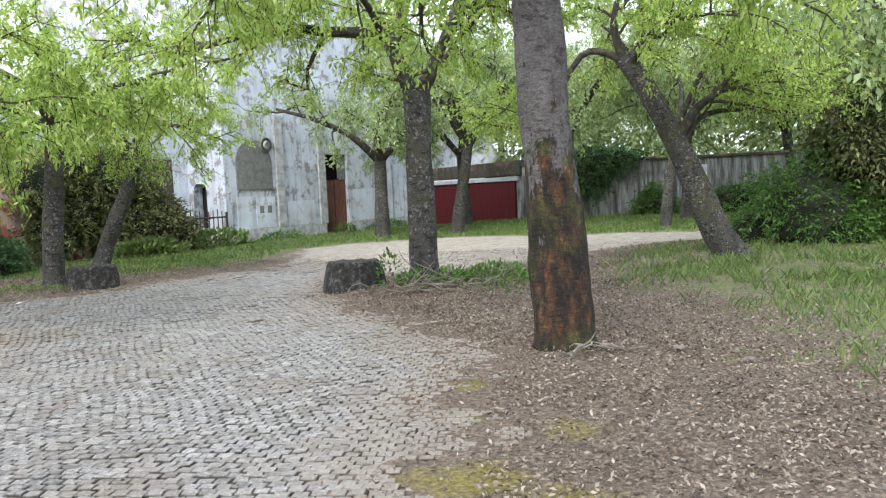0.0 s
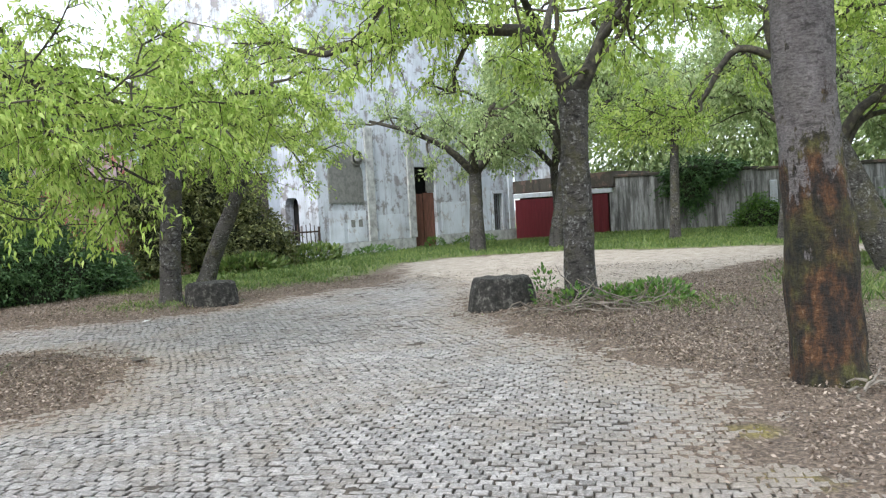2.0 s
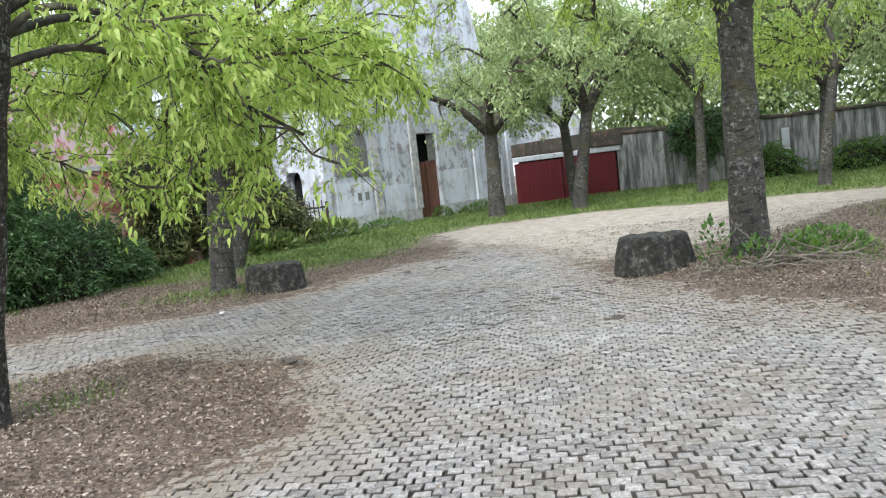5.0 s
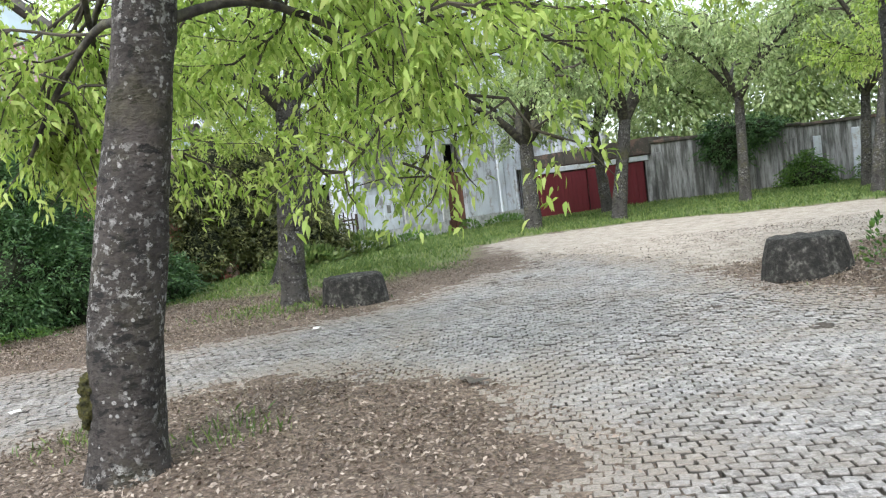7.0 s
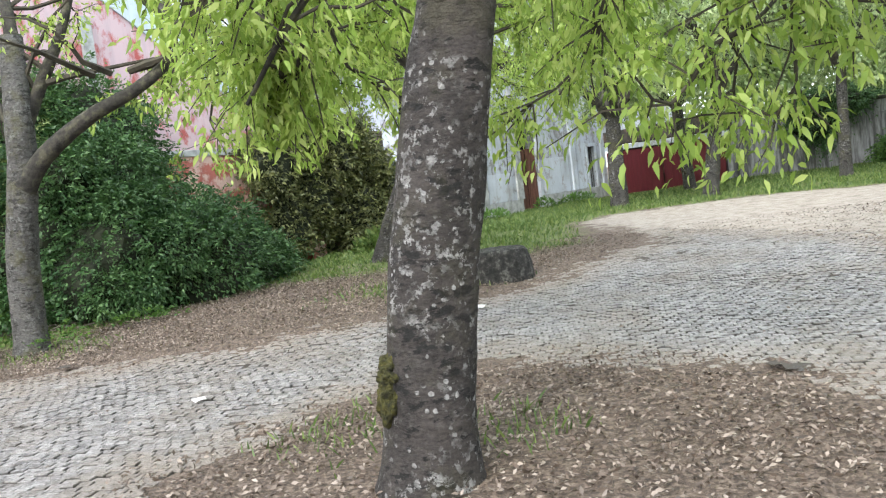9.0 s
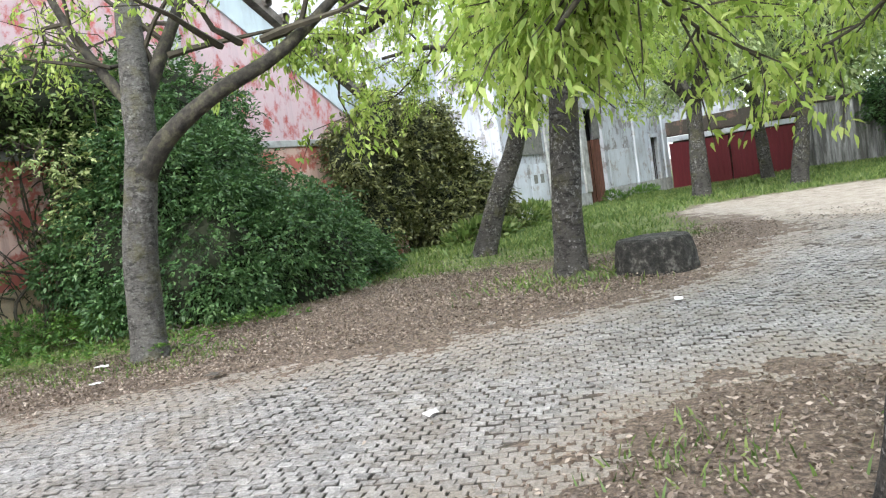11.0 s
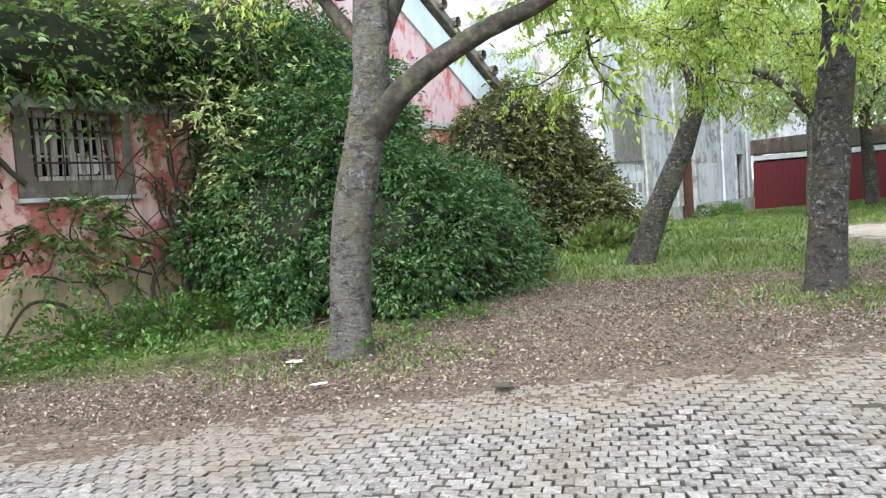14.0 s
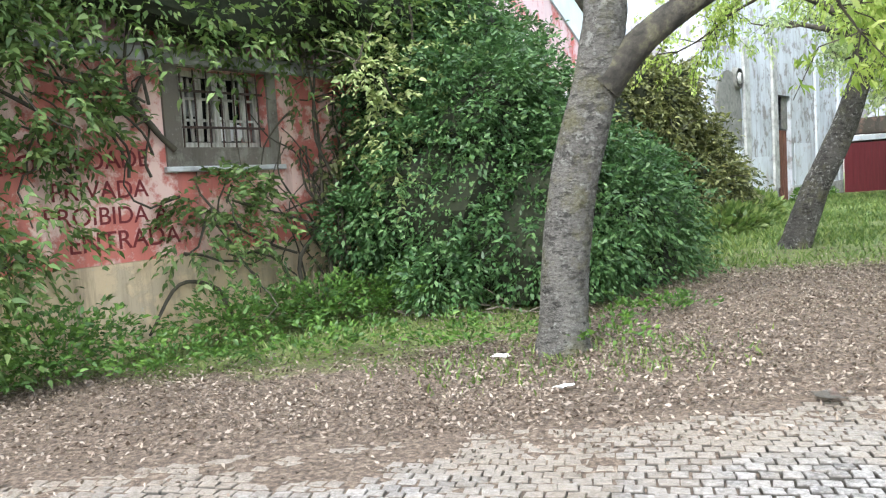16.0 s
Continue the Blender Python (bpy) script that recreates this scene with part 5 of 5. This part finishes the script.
# ---------------- small things ----------------
def brushwood(c, n, label, seed, spread=0.7, ln=0.8):
    r = np.random.default_rng(seed)
    z = float(relief(c[0], c[1]))
    t = empty("brushwood", Matrix.Translation((c[0], c[1], z)))
    tagged(t, label, "brushwood")
    for k in range(n):
        a = r.uniform(0, 6.28)
        st = np.array([r.normal(0, spread * 0.6), r.normal(0, spread * 0.35), r.uniform(0.0, 0.08)])
        b = branch(st, (cos(a), sin(a), r.uniform(-0.02, 0.5)), r.uniform(0.4, 1) * ln, 0.25, r, 6, 0.08)
        b = [np.array([p[0], p[1], max(p[2], 0.01)]) for p in b]
        vs, fs = tube(b, np.linspace(0.012, 0.004, 6), 5)
        put("stick", mesh_of("stick", vs, fs, M_DRYTWIG), t)


brushwood((-0.2, 11.35), 46, "heap of dead grey sticks at the tree's foot", 401)
brushwood(on_wall(1.5, 1.5)[:2], 30, "dead twigs under the ivy", 402, 0.6, 0.7)
brushwood((1.1, 6.6), 12, "few sticks at the trunk", 403, 0.5, 0.4)


def scrap(c, size, label, seed, material=None, name="litter_scrap", cat="litter"):
    r = np.random.default_rng(seed)
    bm = bmesh.new()
    bmesh.ops.create_grid(bm, x_segments=4, y_segments=3, size=0.5)
    for v in bm.verts:
        v.co = Vector((v.co.x * size * r.uniform(0.8, 1.2), v.co.y * size * 0.6 * r.uniform(0.8, 1.2), r.uniform(0.005, 0.03)))
    bmesh.ops.solidify(bm, geom=bm.faces[:], thickness=0.004)
    ob = part(name, bm, material or M_PAPER)
    ob.matrix_world = pose(c[0], c[1], float(relief(c[0], c[1])) + 0.025, 0, 0, r.uniform(0, 180))
    tagged(ob, label, cat)


scrap((-9.15, 10.2), 0.09, "crumpled white scrap lying on the cobbles", 1)
scrap((-13.05, 13.9), 0.14, "white scrap in the verge by a tree", 2)
scrap((-12.6, 12.9), 0.12, "pale scrap among dead leaves", 3)
scrap((-11.2, 12.25), 0.2, "dark flat bark piece on the cobbles", 4, M_DARKWALL, "bark_piece", "bark")
scrap((-5.3, 9.1), 0.2, "dark bark piece at the leaf patch edge", 5, M_DARKWALL, "bark_piece", "bark")
scrap((-7.0, 13.0), 0.12, "white scrap at the road edge", 6)
scrap((1.9, 6.6), 0.14, "pale chip of wood among leaves", 7, M_DRYTWIG, "wood_chip", "wood chip")
scrap((2.3, 6.1), 0.1, "pale chip of wood among leaves", 8, M_DRYTWIG, "wood_chip", "wood chip")


# ---------------- loose leaves and grass ----------------
def scatter(n, x0, x1, y0, y1, seed):
    r = np.random.default_rng(seed)
    return r.uniform(x0, x1, n), r.uniform(y0, y1, n), r


def dead_leaves():
    x, y, r = scatter(720000, -19, 7, 2.2, 20, 61)
    road, isle = sdist(x, y, ROAD), sdist(x, y, ISLE)
    g = np.maximum(sdist(x, y, VERGE), sdist(x, y, RIGHTG) * 0.6)
    p = np.where(isle > 0.1, 1.0, np.where(isle > -0.3, 0.35, np.where(road > 0.25, 0.006 + 0.03 * np.exp(-road * 2.2), np.where(road > -0.3, 0.3, np.clip(0.95 - g * 1.1, 0.1, 1)))))
    sandy = sdist(x, y, SAND)
    p = np.where(sandy > 0, 0.14, p) * (0.7 + 0.3 * np.sin(x * 1.3 + 2 * np.sin(y)) * np.sin(y * 1.7))
    k = r.random(len(x)) < p
    x, y = x[k], y[k]
    P = np.stack([x, y, relief(x, y) + r.uniform(0.008, 0.035, len(x)) + 0.024 * (sdist(x, y, ROAD) > 0.35) * (sdist(x, y, ISLE) < -0.25)], 1)
    D = np.stack([r.normal(0, 1, len(x)), r.normal(0, 1, len(x)), r.normal(0, 0.25, len(x))], 1)
    ob = put("dead_leaves", quads_mesh("dead_leaves", leaves(P, D, 0.033, r, 0, 0.46), M_DRY))
    tagged(ob, "scattered pale brown dead leaves on the ground", "leaves", kind="stuff")


dead_leaves()


def grass():
    x, y, r = scatter(430000, -19, 16, 4, 37, 62)
    g = np.maximum(sdist(x, y, VERGE), sdist(x, y, RIGHTG))
    pat = 0.5 + 0.5 * np.sin(x * 1.1 + 1.5 * np.sin(y * 0.7)) * np.sin(y * 1.4 + np.sin(x))
    fine = np.sin(x * 3.7 + 2 * np.sin(y * 2.9)) * np.sin(y * 4.3 + 1.7 * np.sin(x * 2.2)) + 0.6 * np.sin(x * 8.1 + y * 3.3) * np.sin(y * 7.7 - x * 2.1)
    pat = np.clip(pat + 0.45 * fine, 0, 1)
    p = np.clip(0.12 + g * 0.6, 0, 1) * (0.12 + 0.88 * pat)
    right = sdist(x, y, RIGHTG) > -0.5
    p = np.where(right, p * np.clip(pat * 1.5 - 0.25, 0.03, 1), p)
    for cx, cy, rr in ((-12.5, 14.0, 0.55), (-7.8, 15.4, 0.8), (0.6, 12.3, 0.9), (-7.9, 8.9, 0.35), (-6.9, 8.6, 0.3), (-12.0, 13.7, 0.5), (-13.2, 13.6, 0.5)):
        p = np.maximum(p, 1.3 * np.exp(-((x - cx) ** 2 + (y - cy) ** 2) / rr ** 2))
    p = np.where(sdist(x, y, ROAD) > 0.1, np.where(sdist(x, y, ISLE) > 0, p, 0), p)
    k = r.random(len(x)) < p
    x, y = x[k], y[k]
    h = r.uniform(0.04, 0.16, len(x)) * np.where(x < -10.5, 0.8, 1.0) * np.clip(0.7 + (y - 12) * 0.012, 0.55, 1.0) * np.where((sdist(x, y, RIGHTG) > 0.3) & (y < 20), 1.6, 1.0)
    n = len(x)
    a = r.uniform(0, 6.28, n)
    lean = r.normal(0, 0.45, (n, 2)) * h[:, None]
    w = (0.006 + 0.0007 * np.clip(y - 8, 0, 30)) * r.uniform(0.7, 1.5, n)
    z = relief(x, y) - 0.01
    dx, dy = np.cos(a) * w, np.sin(a) * w
    V = np.stack([np.stack([x - dx, y - dy, z], 1), np.stack([x + dx, y + dy, z], 1), np.stack([x + lean[:, 0] * 0.5 + dx * 0.7, y + lean[:, 1] * 0.5 + dy * 0.7, z + h * 0.65], 1), np.stack([x + lean[:, 0], y + lean[:, 1], z + h], 1)], 1)
    ob = put("grass", quads_mesh("grass", V, M_GRASS))
    tagged(ob, "rough spring grass on the verges", "grass", kind="stuff")


grass()


# ---------------- the cobbles ----------------
def cobbles():
    r = np.random.default_rng(71)
    road = tagged(empty("cobbled_road", Matrix()), "worn grey granite cobbles with sandy joints", "road", kind="structure")
    px, py, turn = 0.094, 0.078, radians(-7)
    u, v = np.meshgrid(np.arange(-226, 70), np.arange(-70, 300))
    u, v = u.reshape(-1).astype(float), v.reshape(-1).astype(float)
    n = len(u)
    wave = 0.05 * np.sin(u * 0.05 + v * 0.02) + 0.03 * np.sin(u * 0.13)
    lx = (u + 0.5 * (v % 2) + r.normal(0, 0.025, n) + 0.25 * np.sin(v * 12.9)) * px
    ly = v * py + wave + r.normal(0, 0.006, n)
    x = -3 + lx * cos(turn) - ly * sin(turn)
    y = 4 + lx * sin(turn) + ly * cos(turn)
    d, isl, sa = sdist(x, y, ROAD), sdist(x, y, ISLE), sdist(x, y, SAND)
    wob = 0.22 * np.sin(x * 2.1 + np.sin(y * 3)) + 0.15 * np.sin(y * 4.3 + x)
    ok = (d + wob > -0.2) & (isl + wob * 0.6 < 0.1) & (y > -1) & (x > -19) & (sa < 0.6)
    x, y, d, isl = x[ok], y[ok], d[ok], isl[ok]
    n = len(x)
    hx, hy = px * 0.49 * r.uniform(0.9, 1.05, n), py * 0.46 * r.uniform(0.9, 1.06, n)
    edge = np.minimum(d, -isl)
    lumpy = np.sin(x * 1.3 + np.sin(y * 1.1) * 2) * np.sin(y * 0.9 + 1) + 0.6 * np.sin(x * 3.1 + 1.7 * np.sin(y * 2.3)) * np.sin(y * 3.7 + x)
    bed = relief(x, y)
    top = bed + 0.022 * np.clip((edge + 0.35) / 0.9, -0.6, 1) - 0.007 + 0.006 * lumpy * np.clip(1.3 - edge * 0.5, 0.35, 1) - 0.012 * np.clip((y - 14) / 5, 0, 1) + r.normal(0, 0.0028, n)
    dust = np.clip(1 - np.minimum(d, -isl) / 1.4, 0, 1) * 0.9 + 0.5 * np.clip((y - 14) / 5, 0, 1)
    ang = turn + r.normal(0, 0.06, n)
    tx, ty = r.normal(0, 0.035, n), r.normal(0, 0.035, n)
    corners = np.array([(-1, -1), (1, -1), (1, 1), (-1, 1)], float)
    rings = []
    for f, dz in ((1.05, -0.026), (0.88, 0.0)):
        jit = r.normal(0, 0.07, (n, 4, 2))
        c = corners[None] * f + jit
        ox, oy = c[..., 0] * hx[:, None], c[..., 1] * hy[:, None]
        X = x[:, None] + ox * np.cos(ang)[:, None] - oy * np.sin(ang)[:, None]
        Y = y[:, None] + ox * np.sin(ang)[:, None] + oy * np.cos(ang)[:, None]
        Z = top[:, None] + dz + (ox * tx[:, None] + oy * ty[:, None]) 
        rings.append(np.stack([X, Y, Z], -1))
    V = np.concatenate(rings, 1)
    face = np.array([(4, 5, 6, 7)] + [(k, (k + 1) % 4, 4 + (k + 1) % 4, 4 + k) for k in range(4)])
    near = (x > -4.7) & (x < -3.2) & (y > 5.9) & (y < 7.3)

    def mesh(sel):
        W = V[sel]
        m = len(W)
        F = (face[None] + (np.arange(m) * 8)[:, None, None]).reshape(-1)
        me = bpy.data.meshes.new("cobble")
        me.vertices.add(m * 8)
        me.vertices.foreach_set("co", W.astype(np.float32).reshape(-1))
        me.loops.add(len(F))
        me.loops.foreach_set("vertex_index", F.astype(np.int32))
        me.polygons.add(m * 5)
        me.polygons.foreach_set("loop_start", np.arange(0, len(F), 4, dtype=np.int32))
        me.polygons.foreach_set("use_smooth", np.tile([False] * 5, m))
        me.update(calc_edges=True)
        me.attributes.new("dust", "FLOAT", "POINT").data.foreach_set("value", np.repeat(dust[sel], 8).astype(np.float32))
        # 1 on the lower rim, 0 on top: joint soil together with painted gap shade.
        me.attributes.new("soil_shade", "FLOAT", "POINT").data.foreach_set("value", np.tile([1.0] * 4 + [0.0] * 4, m).astype(np.float32))
        me.materials.append(M_COBBLE)
        return me
    put("cobbles", mesh(~near), road)["kind"] = "stuff"
    for i in np.nonzero(near)[0][:300]:
        sel = np.zeros(n, bool)
        sel[i] = True
        put("cobble", mesh(sel), road)


cobbles()
